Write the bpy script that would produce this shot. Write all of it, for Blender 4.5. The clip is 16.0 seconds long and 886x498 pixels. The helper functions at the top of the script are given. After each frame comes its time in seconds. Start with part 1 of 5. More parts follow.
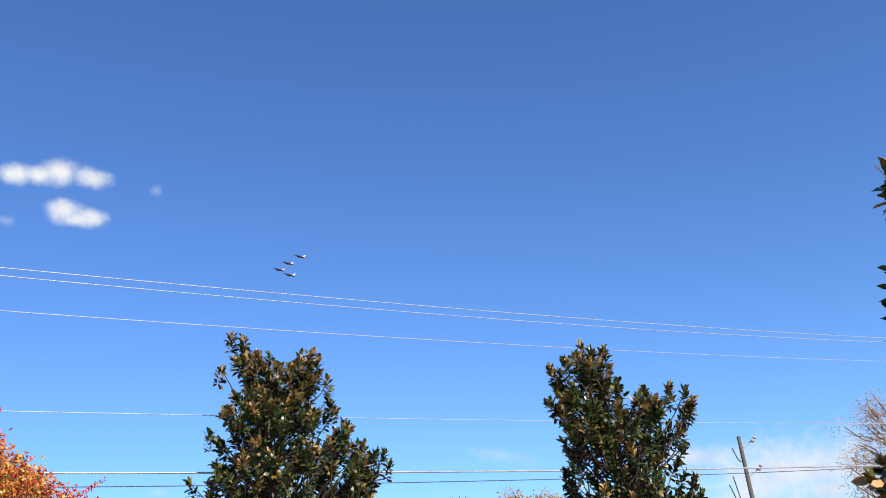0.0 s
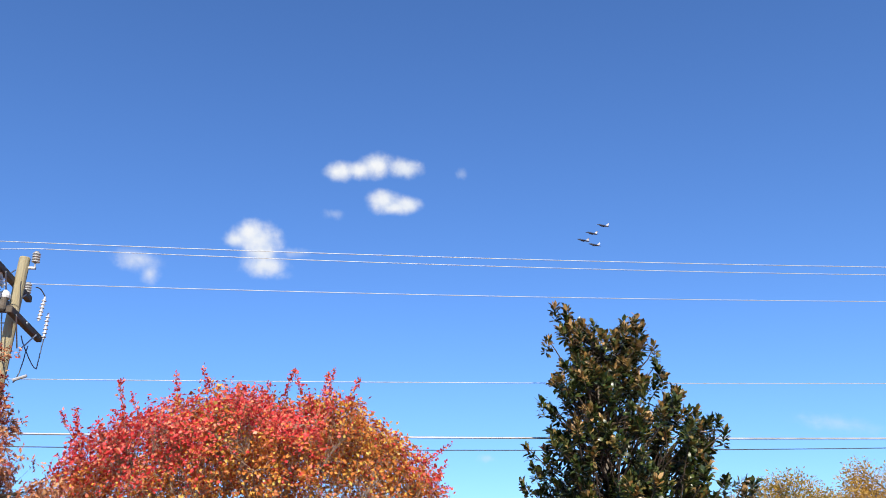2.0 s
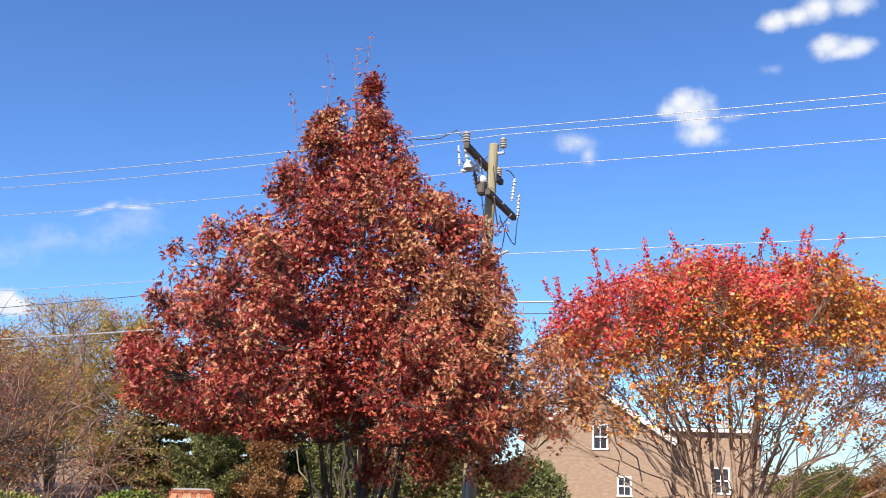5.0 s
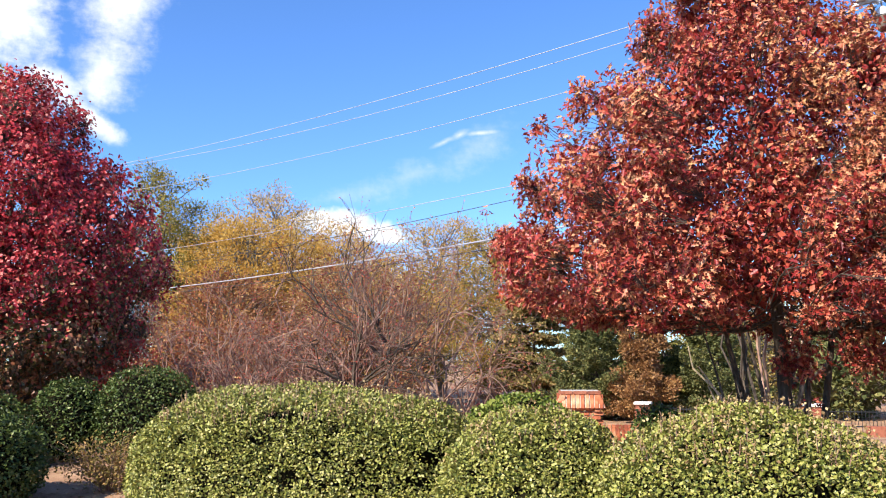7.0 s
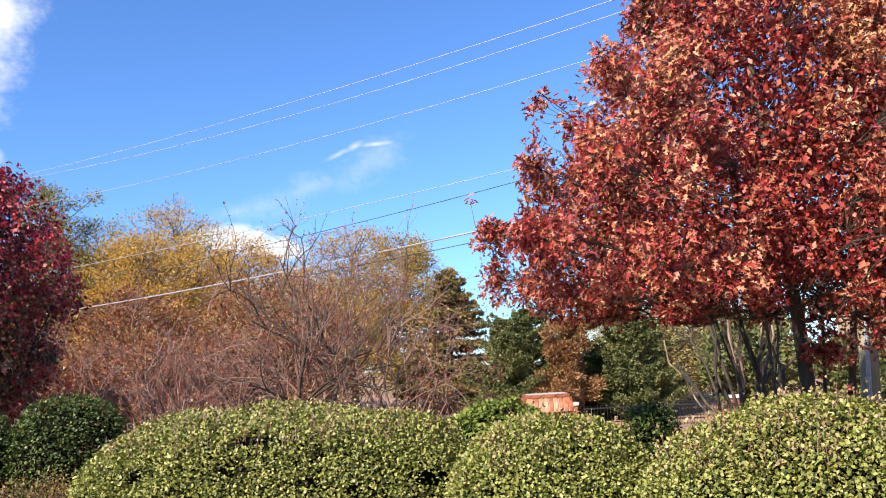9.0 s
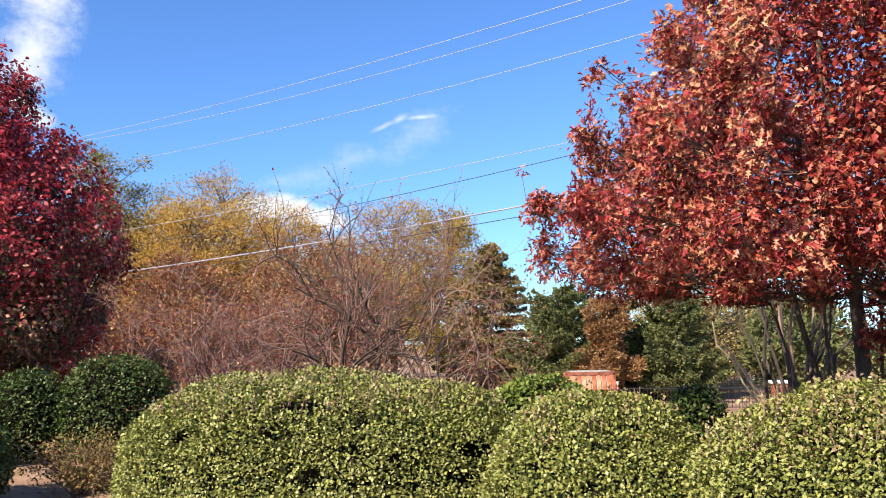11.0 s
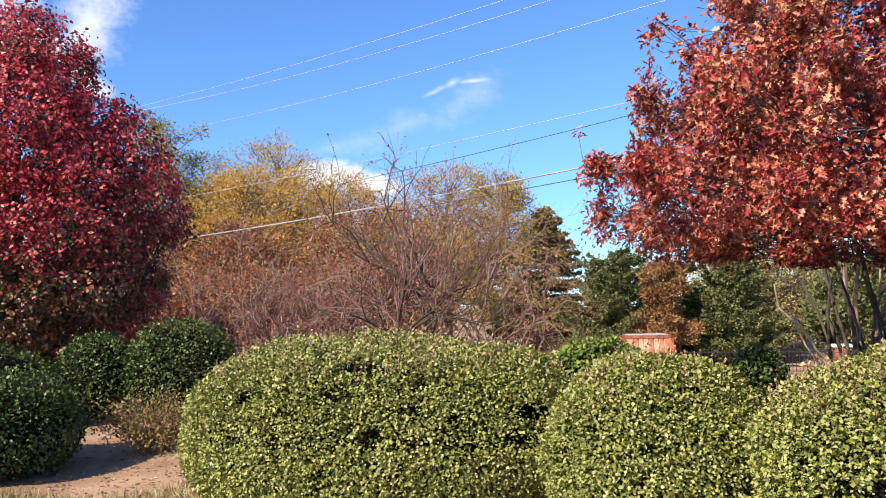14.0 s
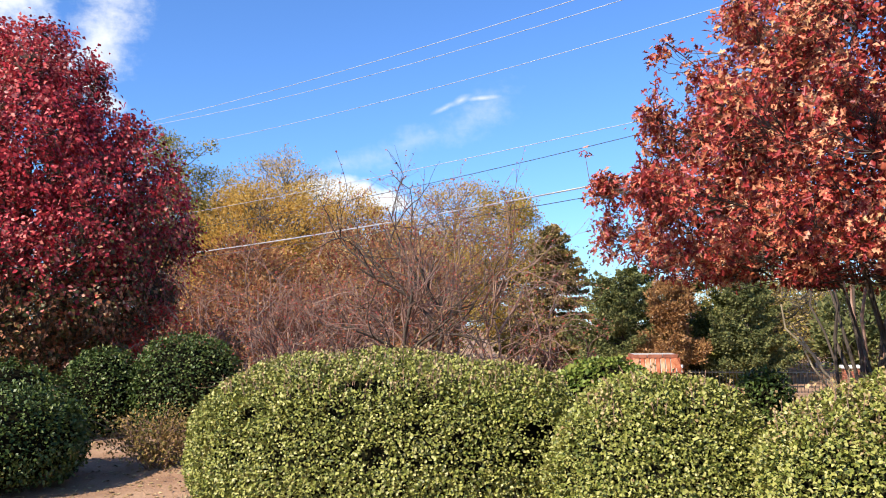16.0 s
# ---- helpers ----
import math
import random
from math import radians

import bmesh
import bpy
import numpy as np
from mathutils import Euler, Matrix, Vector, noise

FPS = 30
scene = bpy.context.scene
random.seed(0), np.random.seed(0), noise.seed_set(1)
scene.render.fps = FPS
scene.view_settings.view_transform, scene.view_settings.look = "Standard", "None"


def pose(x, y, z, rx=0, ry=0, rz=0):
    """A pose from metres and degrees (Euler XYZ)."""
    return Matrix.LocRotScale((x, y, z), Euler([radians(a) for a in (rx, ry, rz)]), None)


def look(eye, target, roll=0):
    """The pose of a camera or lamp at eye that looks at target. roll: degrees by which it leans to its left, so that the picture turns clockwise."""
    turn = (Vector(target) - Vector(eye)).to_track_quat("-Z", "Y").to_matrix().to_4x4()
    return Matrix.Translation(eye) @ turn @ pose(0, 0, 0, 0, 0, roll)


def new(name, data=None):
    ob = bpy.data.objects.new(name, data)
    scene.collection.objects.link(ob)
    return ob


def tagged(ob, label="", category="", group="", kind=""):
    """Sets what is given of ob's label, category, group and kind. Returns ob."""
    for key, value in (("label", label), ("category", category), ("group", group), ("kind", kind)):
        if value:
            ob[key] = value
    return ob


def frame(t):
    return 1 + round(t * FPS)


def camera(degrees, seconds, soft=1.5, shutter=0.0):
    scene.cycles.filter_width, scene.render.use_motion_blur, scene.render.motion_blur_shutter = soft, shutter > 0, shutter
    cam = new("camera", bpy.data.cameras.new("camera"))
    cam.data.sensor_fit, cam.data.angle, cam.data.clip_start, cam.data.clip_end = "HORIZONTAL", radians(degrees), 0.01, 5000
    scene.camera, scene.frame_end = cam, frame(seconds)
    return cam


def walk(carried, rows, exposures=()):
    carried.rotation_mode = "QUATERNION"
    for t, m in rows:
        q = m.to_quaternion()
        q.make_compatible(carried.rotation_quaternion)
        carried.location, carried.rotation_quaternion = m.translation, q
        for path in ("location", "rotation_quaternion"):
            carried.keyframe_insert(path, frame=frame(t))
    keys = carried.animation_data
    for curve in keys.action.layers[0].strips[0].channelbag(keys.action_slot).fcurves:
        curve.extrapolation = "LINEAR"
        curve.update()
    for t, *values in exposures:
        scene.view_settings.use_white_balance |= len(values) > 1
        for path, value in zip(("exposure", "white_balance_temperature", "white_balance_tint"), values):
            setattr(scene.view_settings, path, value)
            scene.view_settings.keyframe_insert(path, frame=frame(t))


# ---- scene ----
cam = camera(54.3, 16.0, soft=1.0)
# seconds, x, y, z, yaw, pitch, roll
PATH = [
    (0.0, 1.296, -3.135, 1.940, -74.32, 22.83, -6.01),
    (0.5, 1.340, -3.098, 1.956, -68.53, 22.86, -5.54),
    (1.0, 1.308, -2.984, 1.969, -62.72, 23.16, -4.98),
    (1.5, 1.252, -2.917, 1.935, -57.03, 22.85, -2.97),
    (2.0, 1.175, -2.926, 1.909, -52.63, 22.25, -2.08),
    (2.5, 1.178, -2.871, 1.895, -48.70, 21.58, -1.25),
    (3.0, 1.152, -2.789, 1.879, -44.76, 21.05, -1.17),
    (3.5, 1.121, -2.746, 1.871, -40.47, 19.97, -0.92),
    (4.0, 1.086, -2.624, 1.853, -34.27, 16.05, 0.72),
    (4.5, 1.026, -2.630, 1.828, -26.94, 14.19, 1.83),
    (4.7, 1.017, -2.609, 1.830, -25.04, 14.22, 1.84),
    (6.8, 0.939, -1.382, 1.711, -2.43, 7.85, 0.54),
    (7.0, 0.955, -1.154, 1.733, 0.38, 7.32, -0.11),
    (7.5, 0.737, -0.745, 1.719, 0.38, 9.56, 0.44),
    (8.0, 0.509, -0.519, 1.750, -3.72, 10.24, -0.32),
    (8.5, 0.245, -0.222, 1.714, -5.44, 9.66, -2.69),
    (9.0, 0.078, -0.076, 1.719, -6.37, 7.82, -3.27),
    (9.5, 0.038, 0.009, 1.700, -5.40, 7.57, -2.16),
    (10.0, 0.032, 0.014, 1.700, -4.69, 7.05, -1.64),
    (12.5, -0.033, 0.030, 1.688, -2.05, 5.86, -0.59),
    (13.0, -0.041, 0.012, 1.690, -1.71, 5.67, -0.65),
    (13.5, -0.024, 0.040, 1.677, -0.86, 5.05, -1.12),
    (14.0, -0.016, 0.033, 1.681, 0.08, 3.99, -1.31),
    (14.5, -0.019, 0.048, 1.679, 0.09, 4.02, -1.09),
    (15.0, -0.019, 0.050, 1.680, 0.31, 4.69, -0.74),
    (15.5, -0.012, 0.024, 1.685, 0.76, 4.92, -0.81),
    (16.0, -0.001, 0.003, 1.695, 0.57, 5.09, -0.75),
]


def aim(x, y, z, yaw, pitch, roll):
    """A camera pose: yaw to the left from +y, pitch up, roll as look() has it, in degrees."""
    m = Euler((0, 0, radians(yaw))).to_matrix() @ Euler((radians(90 + pitch), 0, 0)).to_matrix() @ Euler((0, 0, radians(roll))).to_matrix()
    return Matrix.Translation((x, y, z)) @ m.to_4x4()


walk(cam, [(t, aim(*p)) for t, *p in PATH], exposures=[(0, 0.6), (3.5, 0.65), (4.7, 0.66), (7, 1.05), (7.5, 0.96), (8.5, 0.94), (10, 0.9), (16, 0.88)])

# ---- light: late autumn sun from the left, clear sky ----
SUN_AZ, SUN_EL = 136.0, 36.0      # degrees to the left of +y, and up


def toward(az, el):
    """Unit vector at azimuth az (to the left from +y) and elevation el, in degrees."""
    a, e = radians(az), radians(el)
    return Vector((-math.sin(a) * math.cos(e), math.cos(a) * math.cos(e), math.sin(e)))


sun = new("sun", bpy.data.lights.new("sun", "SUN"))
sun.data.energy, sun.data.angle, sun.data.color = 5.0, radians(0.53), (1.0, 0.91, 0.78)
sun.matrix_world = look(toward(SUN_AZ, SUN_EL) * 50, (0, 0, 0))

world = bpy.data.worlds.new("sky")
scene.world = world
world.use_nodes = True
wn, wl = world.node_tree.nodes, world.node_tree.links
wn.clear()


def wmath(op, a, b=None, c=None):
    n = wn.new("ShaderNodeMath")
    n.operation = op
    for i, v in enumerate((a, b, c)):
        if v is None:
            continue
        if isinstance(v, (int, float)):
            n.inputs[i].default_value = v
        else:
            wl.new(v, n.inputs[i])
    return n.outputs[0]


def wdot(sock, vec):
    n = wn.new("ShaderNodeVectorMath")
    n.operation = "DOT_PRODUCT"
    wl.new(sock, n.inputs[0])
    n.inputs[1].default_value = vec
    return n.outputs["Value"]


coord = wn.new("ShaderNodeTexCoord").outputs["Generated"]


def wnoise(scale, detail=6.0, rough=0.55, stretch=(1, 1, 1)):
    m = wn.new("ShaderNodeMapping")
    m.inputs["Scale"].default_value = stretch
    wl.new(coord, m.inputs["Vector"])
    n = wn.new("ShaderNodeTexNoise")
    n.inputs["Scale"].default_value, n.inputs["Detail"].default_value, n.inputs["Roughness"].default_value = scale, detail, rough
    wl.new(m.outputs[0], n.inputs["Vector"])
    return wmath("SUBTRACT", n.outputs["Fac"], 0.5)


puff, fine, wisp = wnoise(26, 7, 0.6), wnoise(90, 4, 0.6), wnoise(14, 6, 0.6, (1, 1, 2.2))


def lobe(az, el, wide, high, turn=0.0):
    """One lobe of a cloud: 1 at its middle, 0 on an ellipse in the sky with half axes in degrees."""
    c = toward(az, el)
    r = Vector((c.y, -c.x, 0)).normalized()
    u = r.cross(c)
    ct, st = math.cos(radians(turn)), math.sin(radians(turn))
    r, u = r * ct + u * st, u * ct - r * st
    ahead = wmath("MAXIMUM", wdot(coord, c), 0.05)
    px = wmath("DIVIDE", wdot(coord, r / math.tan(radians(wide))), ahead)
    py = wmath("DIVIDE", wdot(coord, u / math.tan(radians(high))), ahead)
    return wmath("SUBTRACT", 1.0, wmath("SQRT", wmath("MULTIPLY_ADD", px, px, wmath("MULTIPLY", py, py))))


def cloud(parts, ragged=1.0, soft=0.5, dense=1.0, grain=None):
    """Density of a cloud: its lobes run together and broken by noise."""
    body = parts[0]
    for p in parts[1:]:
        body = wmath("SMOOTH_MAX", body, p, 0.5)
    edge = wmath("ADD", body, wmath("MULTIPLY", grain or puff, 2.4 * ragged))
    edge = wmath("ADD", edge, wmath("MULTIPLY", fine, 1.1 * ragged))
    step = wn.new("ShaderNodeMapRange")
    step.interpolation_type = "SMOOTHSTEP"
    step.inputs["From Min"].default_value, step.inputs["From Max"].default_value = 0.0, soft
    step.inputs["To Max"].default_value = dense
    wl.new(edge, step.inputs["Value"])
    return step.outputs[0]


lobes = [
    # the pair of small fair-weather clouds
    cloud([lobe(-45.2, 27.4, 1.4, 0.75, 4), lobe(-46.6, 27.5, 1.2, 0.7), lobe(-47.9, 27.85, 1.25, 1.05), lobe(-50.0, 27.6, 1.5, 0.85, -4)], 0.36, 0.95),
    cloud([lobe(-48.4, 25.5, 1.3, 0.95), lobe(-50.2, 25.2, 1.2, 0.8), lobe(-49.2, 25.1, 1.6, 0.6)], 0.34, 0.9),
    # the rounder one and its neighbour
    cloud([lobe(-39.6, 22.8, 2.0, 1.3), lobe(-38.9, 23.2, 1.1, 1.0), lobe(-40.1, 21.1, 1.9, 1.0), lobe(-38.0, 22.7, 1.1, 0.7), lobe(-39.8, 22.0, 1.6, 1.2)], 0.38, 0.95),
    cloud([lobe(-42.0, 22.0, 1.4, 0.5), lobe(-41.2, 20.6, 1.0, 0.5)], 0.8, 1.3, 0.4),
    cloud([lobe(-31.8, 21.0, 1.8, 0.85, -4), lobe(-32.6, 20.1, 0.75, 0.9), lobe(-31.4, 20.8, 1.0, 0.8)], 0.42, 1.2, 0.75),
    # fading shreds
    cloud([lobe(-54.2, 27.1, 0.6, 0.5)], 0.8, 1.2, 0.3), cloud([lobe(-44.8, 24.6, 0.9, 0.45)], 0.8, 1.2, 0.3),
    cloud([lobe(-61.5, 11.0, 0.7, 0.35), lobe(-55.0, 8.5, 0.8, 0.4)], 0.8, 1.0, 0.4), cloud([lobe(-77.0, 9.0, 3.2, 0.6, -14)], 0.8, 1.4, 0.35, wisp),
    # high streak with its veil
    cloud([lobe(0.35, 14.35, 1.5, 0.26, 24), lobe(-0.8, 14.85, 0.9, 0.36, 26), lobe(-2.3, 14.95, 1.7, 0.24, 4)], 0.55, 1.5, 0.9, wisp),
    cloud([lobe(-1.5, 13.6, 4.5, 1.6, 28), lobe(2.5, 12.2, 4.5, 1.3, 22), lobe(7.0, 10.8, 4.5, 1.0, 12)], 0.9, 1.7, 0.42, wisp),
    # the tall veil and the bank to the left
    cloud([lobe(21.6, 22.0, 3.2, 5.8, -4), lobe(22.6, 17.5, 2.0, 2.8)], 0.6, 1.15, 1.0, wisp),
    cloud([lobe(28.2, 20.0, 3.4, 3.6, 30), lobe(25.5, 16.6, 2.6, 1.3, -25), lobe(22.8, 14.6, 2.4, 0.9, -32), lobe(29.0, 15.5, 4.0, 2.4)], 0.5, 0.75, 1.0, wisp),
    # low banks
    cloud([lobe(7.2, 8.9, 3.4, 1.15, -4), lobe(4.4, 8.3, 2.6, 0.9, -10)], 0.45, 0.6, 1.0),
    cloud([lobe(-94.5, 5.6, 9.0, 3.2), lobe(-88.5, 7.6, 5.0, 1.0, -10)], 0.6, 1.2, 0.95, wisp), cloud([lobe(-96.0, 4.6, 3.0, 1.0)], 0.5, 0.9),
    cloud([lobe(-47.0, 4.0, 9.0, 2.0)], 0.6, 1.5, 0.7, wisp),
]
mass = lobes[0]
for one in lobes[1:]:
    mass = wmath("MAXIMUM", mass, one)

sky = wn.new("ShaderNodeTexSky")
sky.sky_type, sky.sun_disc = "NISHITA", False
sky.sun_elevation, sky.sun_rotation = radians(SUN_EL), radians(-SUN_AZ)
sky.altitude, sky.air_density, sky.dust_density, sky.ozone_density = 100, 1.0, 0.3, 3.0
bg_sky, bg_cloud, mix, out = (wn.new(k) for k in ("ShaderNodeBackground", "ShaderNodeBackground", "ShaderNodeMixShader", "ShaderNodeOutputWorld"))
deep = wn.new("ShaderNodeVectorMath")      # the clear, dry blue of a November sky
deep.operation = "MULTIPLY"
deep.inputs[1].default_value = (0.69, 1.0, 1.45)
wl.new(sky.outputs[0], deep.inputs[0])
wl.new(deep.outputs[0], bg_sky.inputs["Color"])
bg_sky.inputs["Strength"].default_value = 0.085
shade = wn.new("ShaderNodeMix")
shade.data_type = "RGBA"
wl.new(wmath("ADD", wmath("MULTIPLY", puff, 2.6), 0.55), shade.inputs["Factor"])
shade.inputs["A"].default_value, shade.inputs["B"].default_value = (0.68, 0.78, 0.94, 1), (1.0, 1.0, 1.0, 1)
wl.new(shade.outputs["Result"], bg_cloud.inputs["Color"])
bg_cloud.inputs["Strength"].default_value = 0.63
wl.new(mass, mix.inputs["Fac"])
wl.new(bg_sky.outputs[0], mix.inputs[1])
wl.new(bg_cloud.outputs[0], mix.inputs[2])
wl.new(mix.outputs[0], out.inputs["Surface"])


# ---- materials ----
def material(name, rough=0.6, metal=0.0, base=(0.5, 0.5, 0.5)):
    m = bpy.data.materials.new(name)
    m.use_nodes = True
    b = m.node_tree.nodes["Principled BSDF"]
    b.inputs["Roughness"].default_value, b.inputs["Metallic"].default_value = rough, metal
    b.inputs["Base Color"].default_value = (*base, 1)
    return m, m.node_tree.nodes, m.node_tree.links, b


def ramp(nodes, stops):
    r = nodes.new("ShaderNodeValToRGB")
    e = r.color_ramp.elements
    while len(e) < len(stops):
        e.new(0.5)
    for el, (p, c) in zip(e, stops):
        el.position, el.color = p, (*c, 1)
    return r


def foliage(name, stops, rough=0.45, through_light=0.3, patches=0.0, scale=1.2, tint=None, tint_scale=0.5, gloss=0.5):
    """Leaves: one colour a leaf from the ramp, drifting in patches over the crown; light passes through."""
    m, n, k, b = material(name, rough)
    rnd = n.new("ShaderNodeNewGeometry").outputs["Random Per Island"]
    tex = n.new("ShaderNodeTexNoise")
    tex.inputs["Scale"].default_value, tex.inputs["Detail"].default_value = scale, 2
    pos = n.new("ShaderNodeTexCoord").outputs["Object"]
    k.new(pos, tex.inputs["Vector"])
    add = n.new("ShaderNodeMath")
    add.operation = "MULTIPLY_ADD"
    sub = n.new("ShaderNodeMath")
    sub.operation = "SUBTRACT"
    sub.inputs[1].default_value = 0.5
    k.new(tex.outputs["Fac"], sub.inputs[0])
    k.new(sub.outputs[0], add.inputs[0])
    add.inputs[1].default_value = patches * 2
    k.new(rnd, add.inputs[2])
    r = ramp(n, stops)
    k.new(add.outputs[0], r.inputs["Fac"])
    col = r.outputs["Color"]
    k.new(col, b.inputs["Base Color"])
    b.inputs["Specular IOR Level"].default_value = gloss
    fine_tex = n.new("ShaderNodeTexNoise")
    fine_tex.inputs["Scale"].default_value = 60
    k.new(pos, fine_tex.inputs["Vector"])
    bump = n.new("ShaderNodeBump")
    bump.inputs["Strength"].default_value = 0.25
    k.new(fine_tex.outputs["Fac"], bump.inputs["Height"])
    k.new(bump.outputs[0], b.inputs["Normal"])
    t = n.new("ShaderNodeBsdfTranslucent")
    k.new(col, t.inputs["Color"])
    mixn = n.new("ShaderNodeMixShader")
    mixn.inputs["Fac"].default_value = through_light
    k.new(b.outputs[0], mixn.inputs[1])
    k.new(t.outputs[0], mixn.inputs[2])
    k.new(mixn.outputs[0], n["Material Output"].inputs["Surface"])
    return m


def surface(name, stops, scale=8.0, rough=0.75, metal=0.0, bump=0.3, bump_scale=40.0, stretch=(1, 1, 1), by_object=0.0, detail=6.0):
    """A solid surface with colour drifting at two scales and fine relief; by_object shifts the colour piece by piece."""
    m, n, k, b = material(name, rough, metal)
    pos = n.new("ShaderNodeTexCoord").outputs["Object"]
    mp = n.new("ShaderNodeMapping")
    mp.inputs["Scale"].default_value = stretch
    k.new(pos, mp.inputs["Vector"])
    a, c = n.new("ShaderNodeTexNoise"), n.new("ShaderNodeTexNoise")
    for tex, s in ((a, scale), (c, bump_scale)):
        tex.inputs["Scale"].default_value, tex.inputs["Detail"].default_value = s, detail
        k.new(mp.outputs[0], tex.inputs["Vector"])
    mx = n.new("ShaderNodeMath")
    mx.operation = "MULTIPLY_ADD"
    mx.inputs[1].default_value = 0.35
    k.new(c.outputs["Fac"], mx.inputs[0])
    sc = n.new("ShaderNodeMath")
    sc.operation = "MULTIPLY_ADD"
    sc.inputs[1].default_value, sc.inputs[2].default_value = 1.3, -0.32
    k.new(a.outputs["Fac"], sc.inputs[0])
    k.new(sc.outputs[0], mx.inputs[2])
    last = mx.outputs[0]
    if by_object:
        ob_rnd = n.new("ShaderNodeObjectInfo").outputs["Random"]
        m2 = n.new("ShaderNodeMath")
        m2.operation = "MULTIPLY_ADD"
        m2.inputs[1].default_value = by_object
        k.new(ob_rnd, m2.inputs[0])
        k.new(last, m2.inputs[2])
        m3 = n.new("ShaderNodeMath")
        m3.operation = "SUBTRACT"
        m3.inputs[1].default_value = by_object / 2
        k.new(m2.outputs[0], m3.inputs[0])
        last = m3.outputs[0]
    r = ramp(n, stops)
    k.new(last, r.inputs["Fac"])
    k.new(r.outputs["Color"], b.inputs["Base Color"])
    bp = n.new("ShaderNodeBump")
    bp.inputs["Strength"].default_value, bp.inputs["Distance"].default_value = bump, 0.02
    k.new(c.outputs["Fac"], bp.inputs["Height"])
    k.new(bp.outputs[0], b.inputs["Normal"])
    return m


M_HEDGE = foliage("hedge_leaf", [(0.0, (0.07, 0.088, 0.016)), (0.3, (0.175, 0.188, 0.036)), (0.6, (0.278, 0.276, 0.064)), (0.88, (0.345, 0.33, 0.1)), (1.0, (0.42, 0.385, 0.165))], 0.45, 0.06, 0.18, 0.9, gloss=0.3)
M_HEDGE_DRY = foliage("dry_leaf", [(0.0, (0.2, 0.125, 0.05)), (0.5, (0.38, 0.26, 0.11)), (1.0, (0.5, 0.39, 0.2))], 0.7, 0.2)
M_HOLLY = foliage("holly_leaf", [(0.0, (0.024, 0.042, 0.009)), (0.55, (0.06, 0.092, 0.02)), (0.9, (0.125, 0.155, 0.042)), (1.0, (0.21, 0.22, 0.08))], 0.42, 0.06, 0.1, gloss=0.22)
M_GREEN = foliage("green_leaf", [(0.0, (0.07, 0.11, 0.016)), (0.55, (0.16, 0.205, 0.036)), (1.0, (0.28, 0.3, 0.07))], 0.45, 0.15, gloss=0.25)
# near-black and without gloss: deep shade inside the shrubs, put into the colour
M_SHADE_CORE = surface("shrub_inner_shade", [(0, (0.006, 0.006, 0.004)), (1, (0.016, 0.014, 0.008))], 6, 1.0)
M_SHADE_CORE.node_tree.nodes["Principled BSDF"].inputs["Specular IOR Level"].default_value = 0.0
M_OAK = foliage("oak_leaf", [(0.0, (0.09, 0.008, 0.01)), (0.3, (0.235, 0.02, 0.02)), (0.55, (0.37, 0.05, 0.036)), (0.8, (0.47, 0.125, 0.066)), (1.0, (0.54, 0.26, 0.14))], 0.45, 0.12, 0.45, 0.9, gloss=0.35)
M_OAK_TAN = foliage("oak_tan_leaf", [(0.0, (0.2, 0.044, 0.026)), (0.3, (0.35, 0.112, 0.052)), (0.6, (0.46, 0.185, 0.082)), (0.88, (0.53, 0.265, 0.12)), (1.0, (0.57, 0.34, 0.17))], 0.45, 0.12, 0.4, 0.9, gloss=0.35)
M_MYRTLE = foliage("myrtle_leaf", [(0.0, (0.3, 0.06, 0.025)), (0.3, (0.46, 0.13, 0.032)), (0.6, (0.58, 0.22, 0.04)), (0.85, (0.64, 0.36, 0.06)), (1.0, (0.66, 0.5, 0.12))], 0.45, 0.28, 0.4, 0.8, gloss=0.3)
M_MYRTLE_RED = foliage("myrtle_red_leaf", [(0.0, (0.42, 0.025, 0.03)), (0.4, (0.64, 0.05, 0.05)), (0.75, (0.68, 0.12, 0.08)), (1.0, (0.7, 0.3, 0.16))], 0.4, 0.28, gloss=0.35)
M_MAG = foliage("magnolia_leaf", [(0.0, (0.009, 0.018, 0.004)), (0.4, (0.024, 0.041, 0.009)), (0.7, (0.05, 0.068, 0.015)), (0.9, (0.1, 0.1, 0.026)), (1.0, (0.2, 0.14, 0.045))], 0.32, 0.05, 0.2, 0.9, gloss=0.4)
M_MAG_TIP = foliage("magnolia_russet_leaf", [(0.0, (0.05, 0.06, 0.015)), (0.35, (0.14, 0.095, 0.026)), (0.7, (0.3, 0.17, 0.05)), (1.0, (0.52, 0.34, 0.16))], 0.32, 0.12, gloss=0.4)
M_RED = foliage("red_leaf", [(0.0, (0.14, 0.009, 0.014)), (0.3, (0.31, 0.02, 0.03)), (0.62, (0.49, 0.045, 0.056)), (0.88, (0.59, 0.11, 0.1)), (1.0, (0.64, 0.22, 0.18))], 0.42, 0.25, 0.5, 0.7, gloss=0.3)
M_RED_LOW = foliage("fading_leaf", [(0.0, (0.045, 0.05, 0.015)), (0.35, (0.12, 0.1, 0.028)), (0.65, (0.3, 0.1, 0.054)), (0.88, (0.43, 0.2, 0.095)), (1.0, (0.5, 0.3, 0.15))], 0.45, 0.2, 0.35, 0.6, gloss=0.3)
M_YELLOW = foliage("yellow_leaf", [(0.0, (0.36, 0.195, 0.04)), (0.4, (0.54, 0.315, 0.068)), (0.75, (0.64, 0.41, 0.1)), (1.0, (0.68, 0.5, 0.18))], 0.6, 0.45, 0.5, 0.16, gloss=0.1)
